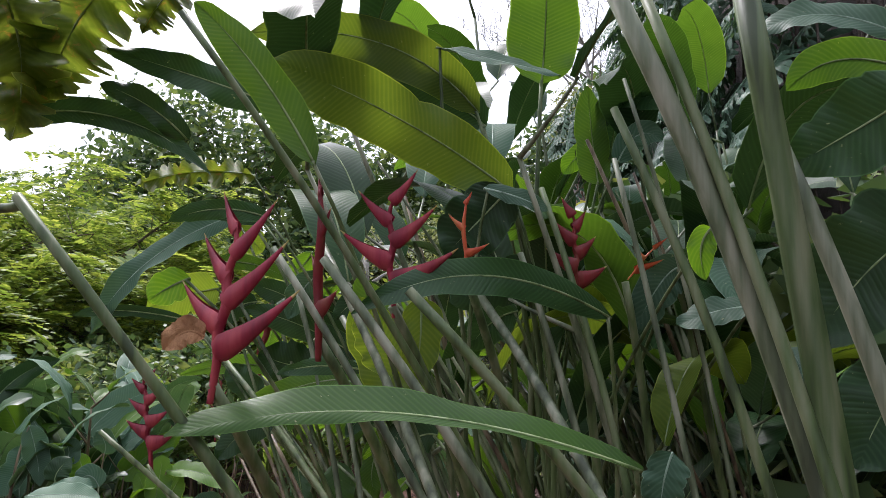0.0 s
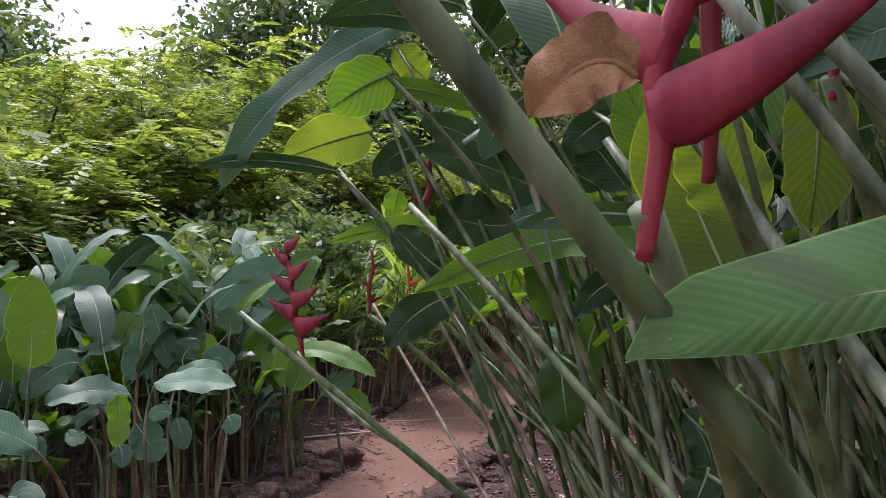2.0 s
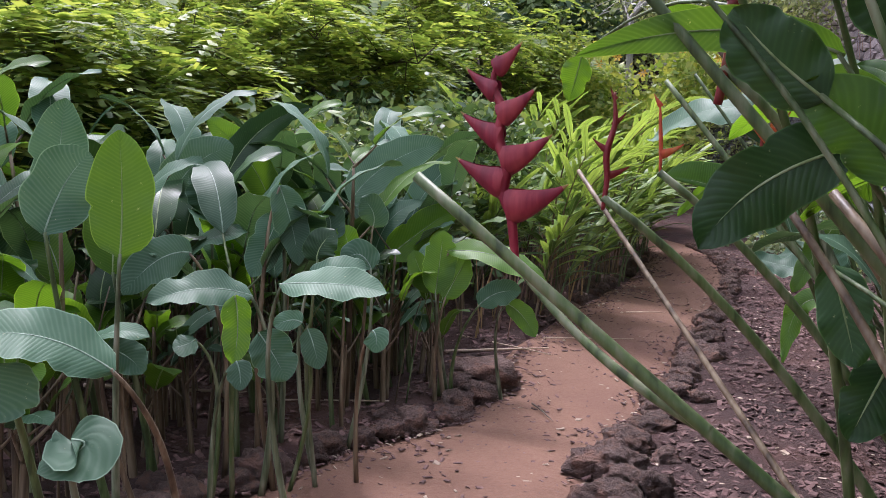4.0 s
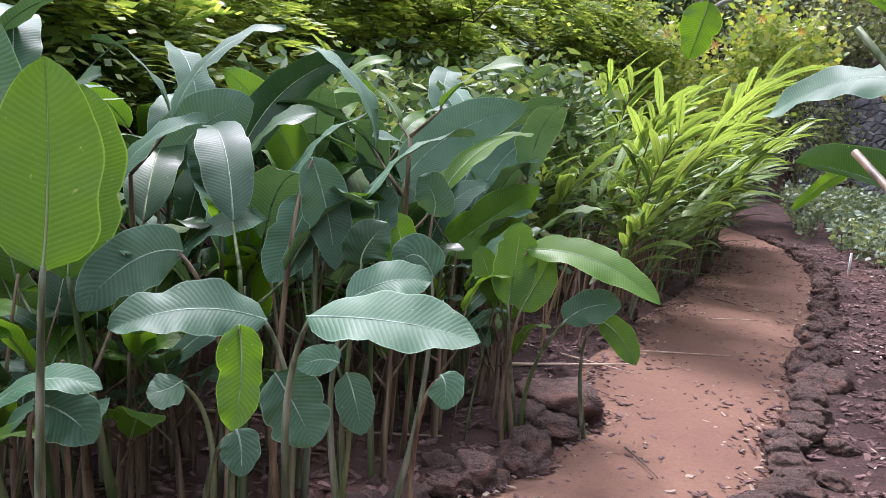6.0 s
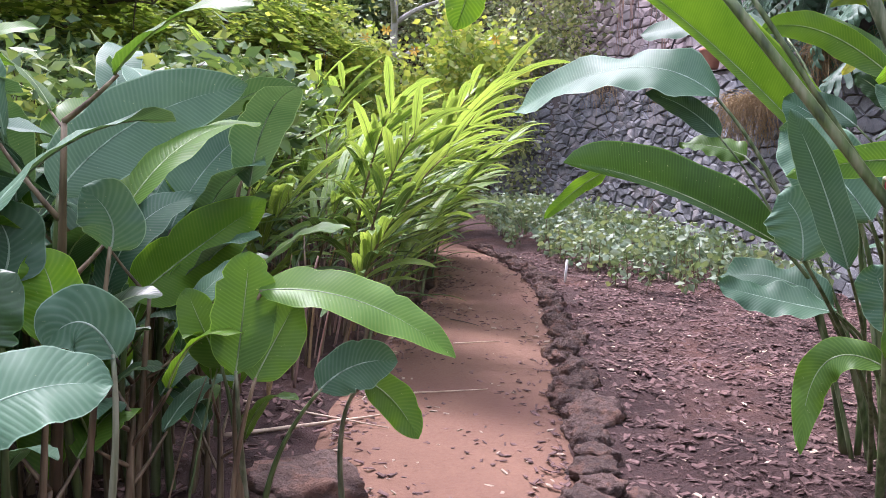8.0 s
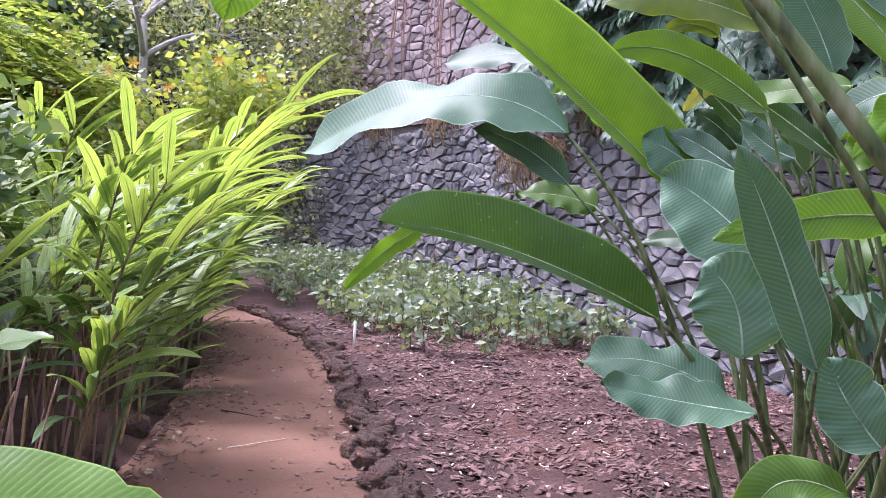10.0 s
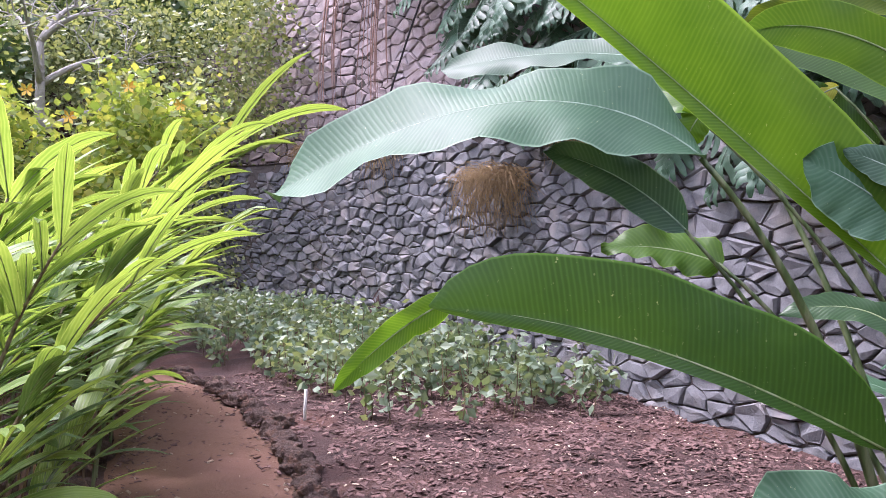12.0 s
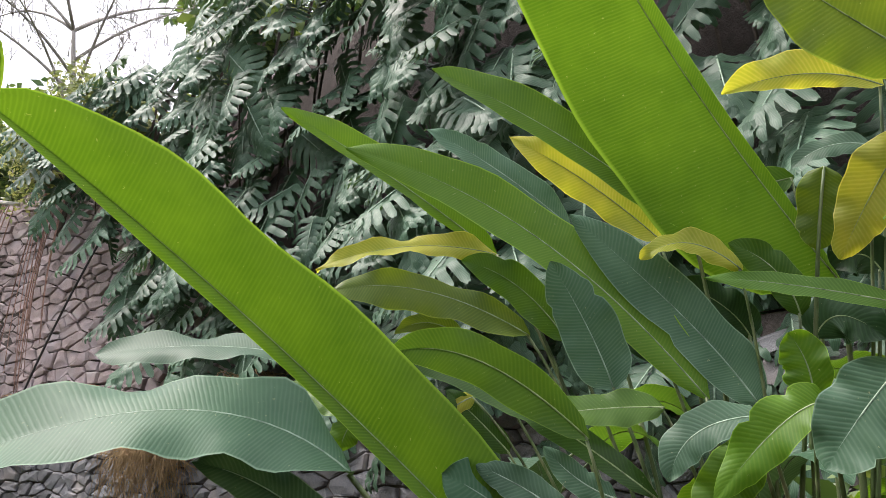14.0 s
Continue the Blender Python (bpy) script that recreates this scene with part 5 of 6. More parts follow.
# leaning canes of the clumps
cane(P_R, (1.84, 0.46, 0.00), (1.18, 0.67, 0.89), (0.52, 0.89, 1.73), 0.017, 0.012, STALK)
cane(P_R, (1.69, 0.74, 0.00), (1.27, 0.79, 0.90), (0.85, 0.83, 1.75), 0.02, 0.015, STALK_GREY)
cane(P_R, (1.83, 0.74, 0.00), (1.24, 0.90, 0.91), (0.64, 1.05, 1.77), 0.01, 0.007, STALK)
cane(P_R, (1.85, 0.88, 0.00), (1.43, 0.86, 0.90), (1.01, 0.84, 1.76), 0.02, 0.015, STALK)
cane(P_R, (1.29, 2.14, 0.97), (1.14, 2.67, 1.17), (0.79, 3.08, 1.21), 0.006, 0.004, STALK)


def shoot(seed, tall, leaves, length, width, mats, lean, stalk_mat, spread=0.7, name="heliconia_shoot", label="", category="heliconia", upright=0.5, droop=0.42):
    """A free-standing stalk with blades that leave it one above the other."""
    r = np.random.RandomState(seed)
    root = thing(name, (0, 0, 0), label, category)
    top = np.array([lean * tall, 0.1 * lean * tall, tall])
    line = bezier((0, 0, -0.03), top * 0.5 + (-0.06 * lean * tall, 0, 0.02), top, 16)
    part("stalk", tube(line, [0.016, 0.012, 0.006], 7), stalk_mat, root)
    for k in range(leaves):
        u = 0.45 + 0.55 * (k + 1) / leaves
        start = line[min(15, int(u * 15))]
        turn = k * 2.6 + r.uniform(-0.6, 0.6)
        out = np.array([math.cos(turn), math.sin(turn), 0])
        size = length * r.uniform(0.75, 1.2)
        pitch = upright + r.uniform(-0.25, 0.35)
        base = start + out * spread * 0.16 + (0, 0, 0.14 * r.uniform(0.6, 1.2))
        mid = base + out * size * 0.5 * math.cos(pitch) + np.array([0, 0, size * 0.5 * math.sin(pitch) + size * 0.06])
        tip = base + out * size * math.cos(pitch * 0.7) * 0.95 + np.array([0, 0, size * (math.sin(pitch) - droop)])
        face = unit(np.cross(np.cross(out, (0, 0, 1)), tip - base) + np.array([0, 0, 0.01]))
        face = face if face[2] > 0 else -face
        face = unit(face + r.uniform(-0.35, 0.35, 3))
        mat = mats[r.randint(len(mats))]
        part("leaf", blade_geometry(base, mid, tip, width * r.uniform(0.8, 1.2), face, 0.15, 0.02, seed * 31 + k, n=16), [mat, rib_for(mat)], root)
        part("leaf_stalk", tube(bezier(start, (start + base) / 2 + out * 0.01, base + out * 0.01, 7), [0.007, 0.005, 0.004], 5), stalk_mat, root)
    return root


def plant_out(kinds, spots, group, seed, low=0.85, high=1.15):
    """Set copies of the kinds on the spots and take the patterns away to the first spots."""
    r = np.random.RandomState(seed)
    for k, (x, yy, turn) in enumerate(spots):
        src = kinds[k % len(kinds)]
        m = pose(x, yy, float(height(x, yy)), r.uniform(-5, 5), r.uniform(-5, 5), turn)
        size = r.uniform(low, high)
        if k < len(kinds):
            src.matrix_basis = m @ Matrix.Scale(size, 4)
            tagged(src, group=group)
        else:
            ob = copy_thing(src, m)
            ob.scale = (size, size, size)


# paddle-leaved bed beside the path
PADDLE = "slender stalk with blue-green paddle leaves in the bed"
kinds = [shoot(100 + k, t, n, 0.42, 0.145, mats, 0.08, STALK_BROWN if k % 2 else STALK, 0.7, "paddle_leaf_plant", PADDLE, upright=0.85, droop=0.16)
         for k, (t, n, mats) in enumerate((((0.75), 3, (WAXY, HELIC)), (0.95, 4, (WAXY, WAXY, DARK)), (0.6, 3, (WAXY, DARK)), (1.1, 4, (HELIC, WAXY)), (0.5, 3, (WAXY, YOUNG)), (0.85, 2, (DARK, WAXY))))]
spots, r0 = [], np.random.RandomState(21)
while len(spots) < 98:
    x, yy = r0.uniform(-3.6, -0.75), r0.uniform(-0.9, 2.6)
    if x < left_edge(yy) - 0.3 and x < -0.9 - 0.25 * max(0, 1.0 - yy) and not (yy < 0 and x > -1.5):
        spots.append((x, yy, r0.uniform(0, 360)))
plant_out(kinds, spots, "paddle-leaved plants of the bed", 22, 0.95, 1.3)
LOW = "low young paddle-leaved plant at the edge of the bed"
kinds = [shoot(120 + k, t, n, 0.26, 0.10, mats, 0.1, STALK_BROWN, 0.6, "paddle_leaf_plant", LOW, upright=0.7, droop=0.25)
         for k, (t, n, mats) in enumerate(((0.32, 4, (WAXY, HELIC)), (0.5, 5, (WAXY, DARK, HELIC)), (0.42, 4, (HELIC, YOUNG, WAXY))))]
spots, r0 = [], np.random.RandomState(33)
while len(spots) < 64:
    yy = r0.uniform(-1.1, 2.4)
    x = float(left_edge(yy)) - 0.28 - r0.uniform(0, 1) * 1.5
    if yy > 0.1 or x < -1.35:
        spots.append((x, yy, r0.uniform(0, 360)))
plant_out(kinds, spots, "low plants of the bed", 34, 0.85, 1.25)


def thin_canes(name, count, place, tall, lean, radius, mats, label, group, seed):
    """Bare leafless stalks that crowd the foot of a clump."""
    r = np.random.RandomState(seed)
    for k in range(count):
        x, yy = place(r)
        z, h = float(height(x, yy)), tall * r.uniform(0.6, 1.25)
        d = np.array([lean[0] + r.uniform(-0.22, 0.22), lean[1] + r.uniform(-0.22, 0.22), 0]) * h
        rad = radius * r.uniform(0.6, 1.4)
        line = bezier((0, 0, -0.03), d * 0.42 + (0, 0, h * 0.52), d + (0, 0, h), 9)
        ob = part(name, tube(line, [rad * 1.2, rad, rad * 0.6], 6), mats[r.randint(len(mats))])
        ob.location = (x, yy, z)
        tagged(ob, label, "plant stalk", group)


def in_bed(r):
    while True:
        x, yy = r.uniform(-3.2, -0.7), r.uniform(-0.8, 2.3)
        if x < left_edge(yy) - 0.22:
            return x, yy


def in_clump(r):
    return r.uniform(1.55, 2.9), r.uniform(-2.6, 0.3)


thin_canes("bare_stalk", 110, in_bed, 0.7, (0.05, 0), 0.0055, (STALK, STALK_BROWN, STALK_BROWN), "thin brownish green stalk among the paddle leaves", "stalks of the bed", 31)
thin_canes("bare_stalk", 74, in_clump, 1.7, (-0.36, -0.06), 0.0095, (STALK, STALK_GREY, STALK, STALK_BROWN), "leaning grey-green heliconia stalk in the clump", "stalks of the clump", 32)

# heliconia shoots that fill the tall clump
CLUMP = "leaning heliconia stalk with long dark leaves in the clump"
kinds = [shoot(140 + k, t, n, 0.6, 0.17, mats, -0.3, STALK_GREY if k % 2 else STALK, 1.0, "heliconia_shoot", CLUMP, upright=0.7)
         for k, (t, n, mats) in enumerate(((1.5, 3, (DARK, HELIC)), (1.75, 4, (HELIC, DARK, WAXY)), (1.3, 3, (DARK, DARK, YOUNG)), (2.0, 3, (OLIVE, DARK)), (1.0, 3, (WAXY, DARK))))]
spots, r0 = [], np.random.RandomState(23)
while len(spots) < 56:
    x, yy = r0.uniform(1.45, 3.3), r0.uniform(-2.6, 0.6)
    if x > 1.5 - 0.1 * yy:
        spots.append((x, yy, r0.uniform(-40, 40)))
plant_out(kinds, spots, "shoots of the heliconia clump", 24)

# taller shoots at the back of the clump
BACK = "tall heliconia shoot with deep green leaves behind the clump"
kinds = [shoot(155 + k, t, n, 0.62, 0.19, mats, -0.12, STALK_GREY if k % 2 else STALK, 1.0, "heliconia_shoot", BACK, upright=0.9, droop=0.3)
         for k, (t, n, mats) in enumerate(((2.5, 5, (HELIC, DARK, OLIVE)), (2.9, 5, (HELIC, WAXY, DARK)), (2.1, 5, (WAXY, HELIC, SHADE))))]
spots, r0 = [], np.random.RandomState(29)
while len(spots) < 15:
    spots.append((r0.uniform(1.7, 3.4), r0.uniform(-1.2, 0.7), r0.uniform(-50, 50)))
plant_out(kinds, spots, "tall shoots behind the clump", 30)

# low heliconia fill round the broad plant by the mulch
FILL = "heliconia shoot with bright and yellowing leaves by the wall"
kinds = [shoot(170 + k, t, n, 0.5, 0.17, mats, -0.2, STALK, 1.0, "heliconia_shoot", FILL, upright=0.6)
         for k, (t, n, mats) in enumerate(((0.9, 4, (HELIC, WAXY)), (1.2, 4, (YOUNG, OLIVE, HELIC)), (1.45, 3, (WAXY, HELIC, DARK)), (0.6, 4, (HELIC, YOUNG))))]
spots, r0 = [], np.random.RandomState(25)
while len(spots) < 20:
    spots.append((r0.uniform(2.5, 3.6), r0.uniform(1.5, 3.4), r0.uniform(-60, 60)))
plant_out(kinds, spots, "heliconia shoots by the wall", 26)


def ginger_foot(r):
    yy = r.uniform(2.7, 6.5)
    return float(left_edge(yy)) - 0.1 - r.uniform(0, 0.8), yy


thin_canes("bare_cane", 90, ginger_foot, 0.62, (0.08, -0.05), 0.007, (STALK_BROWN, DRY, STALK_BROWN, ROOTS), "dry brown cane at the foot of the ginger", "canes of the ginger bank", 35)


def lance(seed, tall, leaves, dark):
    """A ginger cane: narrow blades in two ranks along an arching stem."""
    r = np.random.RandomState(seed)
    root = thing("ginger_cane", (0, 0, 0), "arching ginger cane with narrow yellow-green variegated leaves", "ginger plant")
    top = np.array([0.46 * tall, 0, tall * 0.9])
    line = bezier((0, 0, -0.03), top * 0.5 + (-0.08 * tall, 0, 0.06 * tall), top, 24)
    part("stem", tube(line, [0.012, 0.009, 0.004], 6), STALK_BROWN if dark else STALK, root)
    for k in range(leaves):
        u = 0.33 + 0.67 * k / (leaves - 1)
        start = line[min(23, int(u * 23))]
        s = 1 if k % 2 else -1
        out = unit(np.array([0.55 + 0.5 * u, s * (1.0 - 0.45 * u), 0.55 * u + 0.25]) + r.uniform(-0.2, 0.2, 3))
        size = r.uniform(0.38, 0.60)
        mid = start + out * size * 0.5 + (0, 0, 0.03)
        tip = start + out * size * 0.97 + (0, 0, -0.06 * r.uniform(0, 1.6))
        face = unit(np.cross(np.cross(out, (0, 0, 1)), out) + r.uniform(-0.3, 0.3, 3))
        face = face if face[2] > 0 else -face
        # lower blades, and some higher ones at random, take the darker green
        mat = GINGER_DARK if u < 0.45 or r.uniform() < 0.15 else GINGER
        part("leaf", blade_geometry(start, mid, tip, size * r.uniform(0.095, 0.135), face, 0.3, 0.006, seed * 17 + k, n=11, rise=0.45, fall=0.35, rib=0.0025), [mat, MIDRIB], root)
    return root


kinds = [lance(200 + k, t, n, k % 2) for k, (t, n) in enumerate(((1.35, 19), (1.6, 21), (1.1, 18), (1.7, 21), (0.85, 15)))]
spots, r0 = [], np.random.RandomState(27)
while len(spots) < 96:
    yy = r0.uniform(3.3, 8.8)
    x = float(left_edge(yy)) - 0.06 - r0.uniform(0, 1) ** 1.3 * 1.7
    turn = r0.uniform(-70, 60) if x > left_edge(yy) - 0.8 else r0.uniform(0, 360)
    spots.append((x, yy, turn))
plant_out(kinds, spots, "ginger bank beside the path", 28)


# ---- massed foliage ----
def leaf_cloud(centres, spread, per, size, seed, droop=0.3, slim=0.5):
    """Small bent leaves about many centres, as one geometry."""
    r = np.random.RandomState(seed)
    c = np.repeat(np.asarray(centres, float), per, axis=0)
    c = c + r.normal(0, 1, c.shape) * spread
    n = len(c)
    d = unit(r.normal(0, 1, (n, 3)) * (1, 1, 0.55) - (0, 0, droop))
    side = unit(np.cross(d, r.normal(0, 1, (n, 3))))
    nrm = np.cross(d, side)
    s = (size * r.uniform(0.6, 1.35, n))[:, None]
    v = np.stack([c, c + d * s * 0.45 + side * s * slim * 0.5 + nrm * s * 0.06, c + d * s, c + d * s * 0.45 - side * s * slim * 0.5 + nrm * s * 0.06], 1).reshape(-1, 3)
    f = [t for i in range(n) for t in ((4 * i, 4 * i + 1, 4 * i + 2), (4 * i, 4 * i + 2, 4 * i + 3))]
    return v, f, None, None


def frond_cloud(roots, ways, length, pairs, seed, leaflet=0.056):
    """Feather leaves: a bowed rib with leaflets to both sides."""
    r = np.random.RandomState(seed)
    verts, faces = [], []
    for p, w in zip(roots, ways):
        w = unit(w)
        side = unit(np.cross(w, (0.05, 0.02, 1)))
        up = np.cross(side, w)
        size = length * r.uniform(0.65, 1.3)
        for k in range(pairs):
            u = (k + 0.8) / pairs
            q = np.asarray(p) + w * size * u - np.array([0, 0, size * 0.35 * u * u])
            for s in (-1, 1):
                l = leaflet * (0.6 + 0.9 * math.sin(3.0 * u)) * r.uniform(0.8, 1.2) * 1.7
                d = unit(side * s + w * 0.45 - up * r.uniform(0.0, 0.35))
                b = unit(np.cross(d, up)) * l * 0.26
                i = len(verts)
                verts += [q, q + d * l * 0.5 + b, q + d * l, q + d * l * 0.5 - b]
                faces += [(i, i + 1, i + 2), (i, i + 2, i + 3)]
    return np.array(verts), faces, None, None


def limbs(seed, tall, spread, girth, forks):
    """A trunk with forking limbs; also gives where the twigs end."""
    r = np.random.RandomState(seed)
    pieces, ends = [], []
    crook = np.array([r.uniform(-0.1, 0.1) * tall, r.uniform(-0.1, 0.1) * tall, tall * 0.5])
    trunk = bezier((0, 0, -0.1), crook * 0.9, (crook[0] * 1.4, crook[1] * 1.4, tall * 0.8), 12)
    pieces.append(tube(trunk, [girth, girth * 0.75, girth * 0.4], 8))
    for k in range(forks):
        start = trunk[r.randint(3, 12)]
        a = k * 2.4 + r.uniform(-0.4, 0.4)
        out = np.array([math.cos(a), math.sin(a), r.uniform(0.15, 0.8)])
        end = start + out * spread * r.uniform(0.6, 1.1)
        limb = bezier(start, (start + end) / 2 + (0, 0, 0.12 * spread), end, 9)
        pieces.append(tube(limb, [girth * 0.4, girth * 0.25, girth * 0.08], 6))
        for i in range(3, 9):
            for _ in range(2):
                tw = limb[i] + unit(r.normal(0, 1, 3) + out * 0.6) * spread * r.uniform(0.15, 0.4)
                pieces.append(tube(bezier(limb[i], (limb[i] + tw) / 2 + (0, 0, 0.03), tw, 5), [girth * 0.1, girth * 0.04], 4))
                ends.append(tw)
    return joined(pieces), np.array(ends)


def feather_tree(x, yy, tall, spread, seed, label, per=10, length=0.5):
    tree = thing("tree", (x, yy, float(height(x, yy))), label, "tree", "feathery trees")
    wood, ends = limbs(seed, tall, spread, 0.09, 9)
    part("trunk", wood, BARK, tree)
    r = np.random.RandomState(seed + 1)
    roots = np.repeat(ends, per, axis=0) + r.normal(0, 0.10, (len(ends) * per, 3))
    ways = r.normal(0, 1, roots.shape) * (1, 1, 0.25)
    part("crown", frond_cloud(roots, ways, length, 9, seed + 2), FEATHER, tree)


def broad_tree(x, yy, z, tall, spread, seed, mat, label, per=60, size=0.13, group="background trees", name="tree"):
    tree = thing(name, (x, yy, z), label, "tree" if name == "tree" else "shrub", group)
    wood, ends = limbs(seed, tall, spread, 0.035 * tall, 10)
    part("trunk", wood, BARK, tree)
    part("crown", leaf_cloud(ends, spread * 0.14, per, size, seed), mat, tree)


# feathery trees beyond the bed
for k, (x, yy, tall, spread) in enumerate(((-4.6, 3.6, 2.3, 1.5), (-3.4, 6.2, 2.7, 1.6), (-6.4, 6.4, 3.4, 2.0), (-5.2, 9.5, 3.6, 2.2), (-2.6, 10.5, 3.2, 1.9), (-8.5, 10.5, 4.2, 2.4), (-3.9, 1.2, 1.9, 1.1))):
    feather_tree(x, yy, tall, spread, 300 + 7 * k, "spreading tree with feathery yellow-green leaves")

# shrubs between the bed and the trees
for k, (x, yy, tall, spread) in enumerate(((-1.9, 3.5, 1.35, 0.8), (-2.9, 3.2, 1.4, 0.8), (-1.5, 4.6, 1.6, 0.75), (-2.5, 4.8, 1.7, 0.9), (-3.6, 4.6, 1.6, 0.9), (-2.6, 6.6, 1.7, 0.8), (-3.2, 10.2, 1.8, 0.9), (-4.7, 2.2, 1.4, 0.9), (-3.6, 8.0, 2.2, 1.1))):
    broad_tree(x, yy, float(height(x, yy)), tall, spread, 400 + 7 * k, SHRUB, "dense shrub with grey-green oval leaves", 22, 0.11, "shrubs behind the bed", "shrub")

# leafy shrubs behind the tall clump
for k, (x, yy, tall, spread) in enumerate(((3.3, -2.6, 1.9, 0.8), (3.4, -1.0, 2.2, 0.8), (3.35, 0.5, 2.1, 0.75), (3.5, 1.6, 1.6, 0.6))):
    broad_tree(x, yy, float(height(x, yy)), tall, spread, 450 + 7 * k, SHRUB, "leafy green shrub in front of the wall", 26, 0.17, "shrubs before the wall", "shrub")

# taller trees that close the view
for k, (x, yy, tall, spread) in enumerate(((-9, 16, 4.2, 2.4), (-4.5, 17, 4.0, 2.4), (-13, 11, 6.5, 3.0), (-14, 20, 8, 4), (-6.5, 22, 8, 4), (-11, 4, 5.5, 2.8), (-9, -2, 5, 2.6), (-3, -9, 5, 2.6), (5, -9, 5, 2.6))):
    broad_tree(x, yy, 0.0, tall, spread, 500 + 7 * k, WOODS, "tall leafy broadleaf tree at the garden's edge", 150, 0.28)
for k, (x, yy, z, tall, spread) in enumerate(((1.5, 21.5, 3.0, 5.0, 2.6), (-3.5, 23, 1.5, 3.6, 2.4), (5.5, 19, 4.5, 3.6, 2.2), (8.5, 12, 5.5, 4.0, 2.4))):
    broad_tree(x, yy, z, tall, spread, 600 + 7 * k, WOODS, "leafy tree above the terrace wall", 130, 0.26)

# the slope behind the walls
hill_x = np.linspace(-30, 45, 60)
hill_y = np.linspace(-12, 60, 60)


def hill(gx, gy):
    wx = np.interp(gy, LINE_Y, LINE_X)
    past = np.maximum(gx - wx - 0.9, 0)
    back = np.maximum(gy - 19.2, 0)
    rise = np.where(past > 0.05, 4.0, -0.5) + np.minimum(past, 12) * 0.22
    return np.maximum(np.where(gx > wx + 0.9, rise, -0.6), np.where(back > 0, np.minimum(3.2 + back * 0.25, 9), -0.6))


tagged(part("hillside", grid(hill_x, hill_y, hill), SOIL), "brown earth slope behind the terrace walls", "ground", kind="structure")

# creeper over the far wall and slope
r0 = np.random.RandomState(41)
pts_ = []
while len(pts_) < 1500:
    s = r0.uniform(19.6, WALL_S[-1] + 0.2)
    p, nrm = wall_point(min(s, WALL_S[-1] - 0.35), r0.uniform(-0.25, 0.5))
    z = r0.uniform(0.4, 5.4)
    if s > 20.9 + 0.35 * z or z > 3.0 and s > 20.3:
        pts_.append((*(p + np.array([-(max(0, s - WALL_S[-1] + 0.35)), 0])), z))
tagged(part("creeper", leaf_cloud(pts_, 0.16, 16, 0.10, 42, 0.5, 0.7), IVY), "grey-green creeper covering the far wall", "creeper", kind="stuff")
r0 = np.random.RandomState(43)
vine = np.stack([r0.uniform(-2.8, 1.15, 420), r0.uniform(10.8, 12.6, 420), r0.uniform(0.6, 3.4, 420)], -1)
vine = vine[(vine[:, 2] < 2.95 + 0.3 * np.sin(vine[:, 0] * 3)) & (vine[:, 2] > 2.2 * np.clip(vine[:, 0] + 0.2, 0, 1))]
tagged(part("vine_thicket", leaf_cloud(vine, 0.17, 34, 0.115, 44, 0.35, 0.75), LIME_VINE), "tangled yellow-green vine thicket", "vine", kind="stuff")


old = thing("gnarled_tree", (-0.8, 12.9, 0.0), "gnarled pale-barked tree rising out of the vines", "tree")
wood, ends = limbs(951, 4.6, 1.6, 0.11, 9)
part("trunk", wood, GREYBARK, old)
part("crown", leaf_cloud(ends, 0.22, 10, 0.09, 952), IVY, old)


def blossom(x, yy, z, seed):
    r = np.random.RandomState(seed)
    verts, faces = [], []
    for k in range(6):
        a = k * 1.047 + r.uniform(-0.15, 0.15)
        d, s = np.array([math.cos(a), -0.5, math.sin(a)]), np.array([-math.sin(a), 0, math.cos(a)])
        i = len(verts)
        verts += [np.zeros(3), d * 0.05 + s * 0.02, d * 0.085, d * 0.05 - s * 0.02]
        faces += [(i, i + 1, i + 2, i + 3)]
    ob = part("vine_blossom", (np.array(verts), faces, None, None), BLOSSOM)
    ob.location = (x, yy, z)
    tagged(ob, "yellow-orange blossom opening on the vine", "flower", "blossoms of the vine")


for k, (x, yy, z) in enumerate(((-1.05, 10.9, 2.75), (-0.75, 10.8, 2.85), (0.25, 10.8, 2.95), (-0.35, 10.9, 2.6), (0.8, 10.9, 2.8), (-1.6, 10.9, 2.5))):
    blossom(x, yy, z, 960 + k)


def seedling_bed():
    r = np.random.RandomState(51)
    stems, centres = [], []
    for _ in range(1000):
        yy = r.uniform(6.3, 15.5)
        edge = float(np.interp(yy, LINE_Y, LINE_X))
        x = edge - 0.15 - r.uniform(0, 1) ** 1.2 * (2.1 + 0.16 * (yy - 7))
        if x < float(right_edge(min(yy, 9.3))) + 0.35 or r.uniform() > 0.35 + 0.1 * (yy - 7):
            continue
        h = r.uniform(0.22, 0.45)
        p = np.array([x, yy, float(height(x, yy))])
        q = p + (r.uniform(-0.06, 0.06), r.uniform(-0.06, 0.06), h)
        stems.append(tube(bezier(p, (p + q) / 2 + (0.01, 0, 0), q, 4), [0.005, 0.003], 4, 1))
        centres += [p + (q - p) * u for u in (0.45, 0.65, 0.85, 1.0)]
    leaves = leaf_cloud(centres, 0.05, 5, 0.085, 52, 0.1, 0.7)
    return joined(stems + [leaves])


tagged(part("ground_cover", seedling_bed(), [SEEDLING, STALK_BROWN], smooth=False), "low grey-green seedlings on thin stems below the wall", "ground cover", kind="stuff")


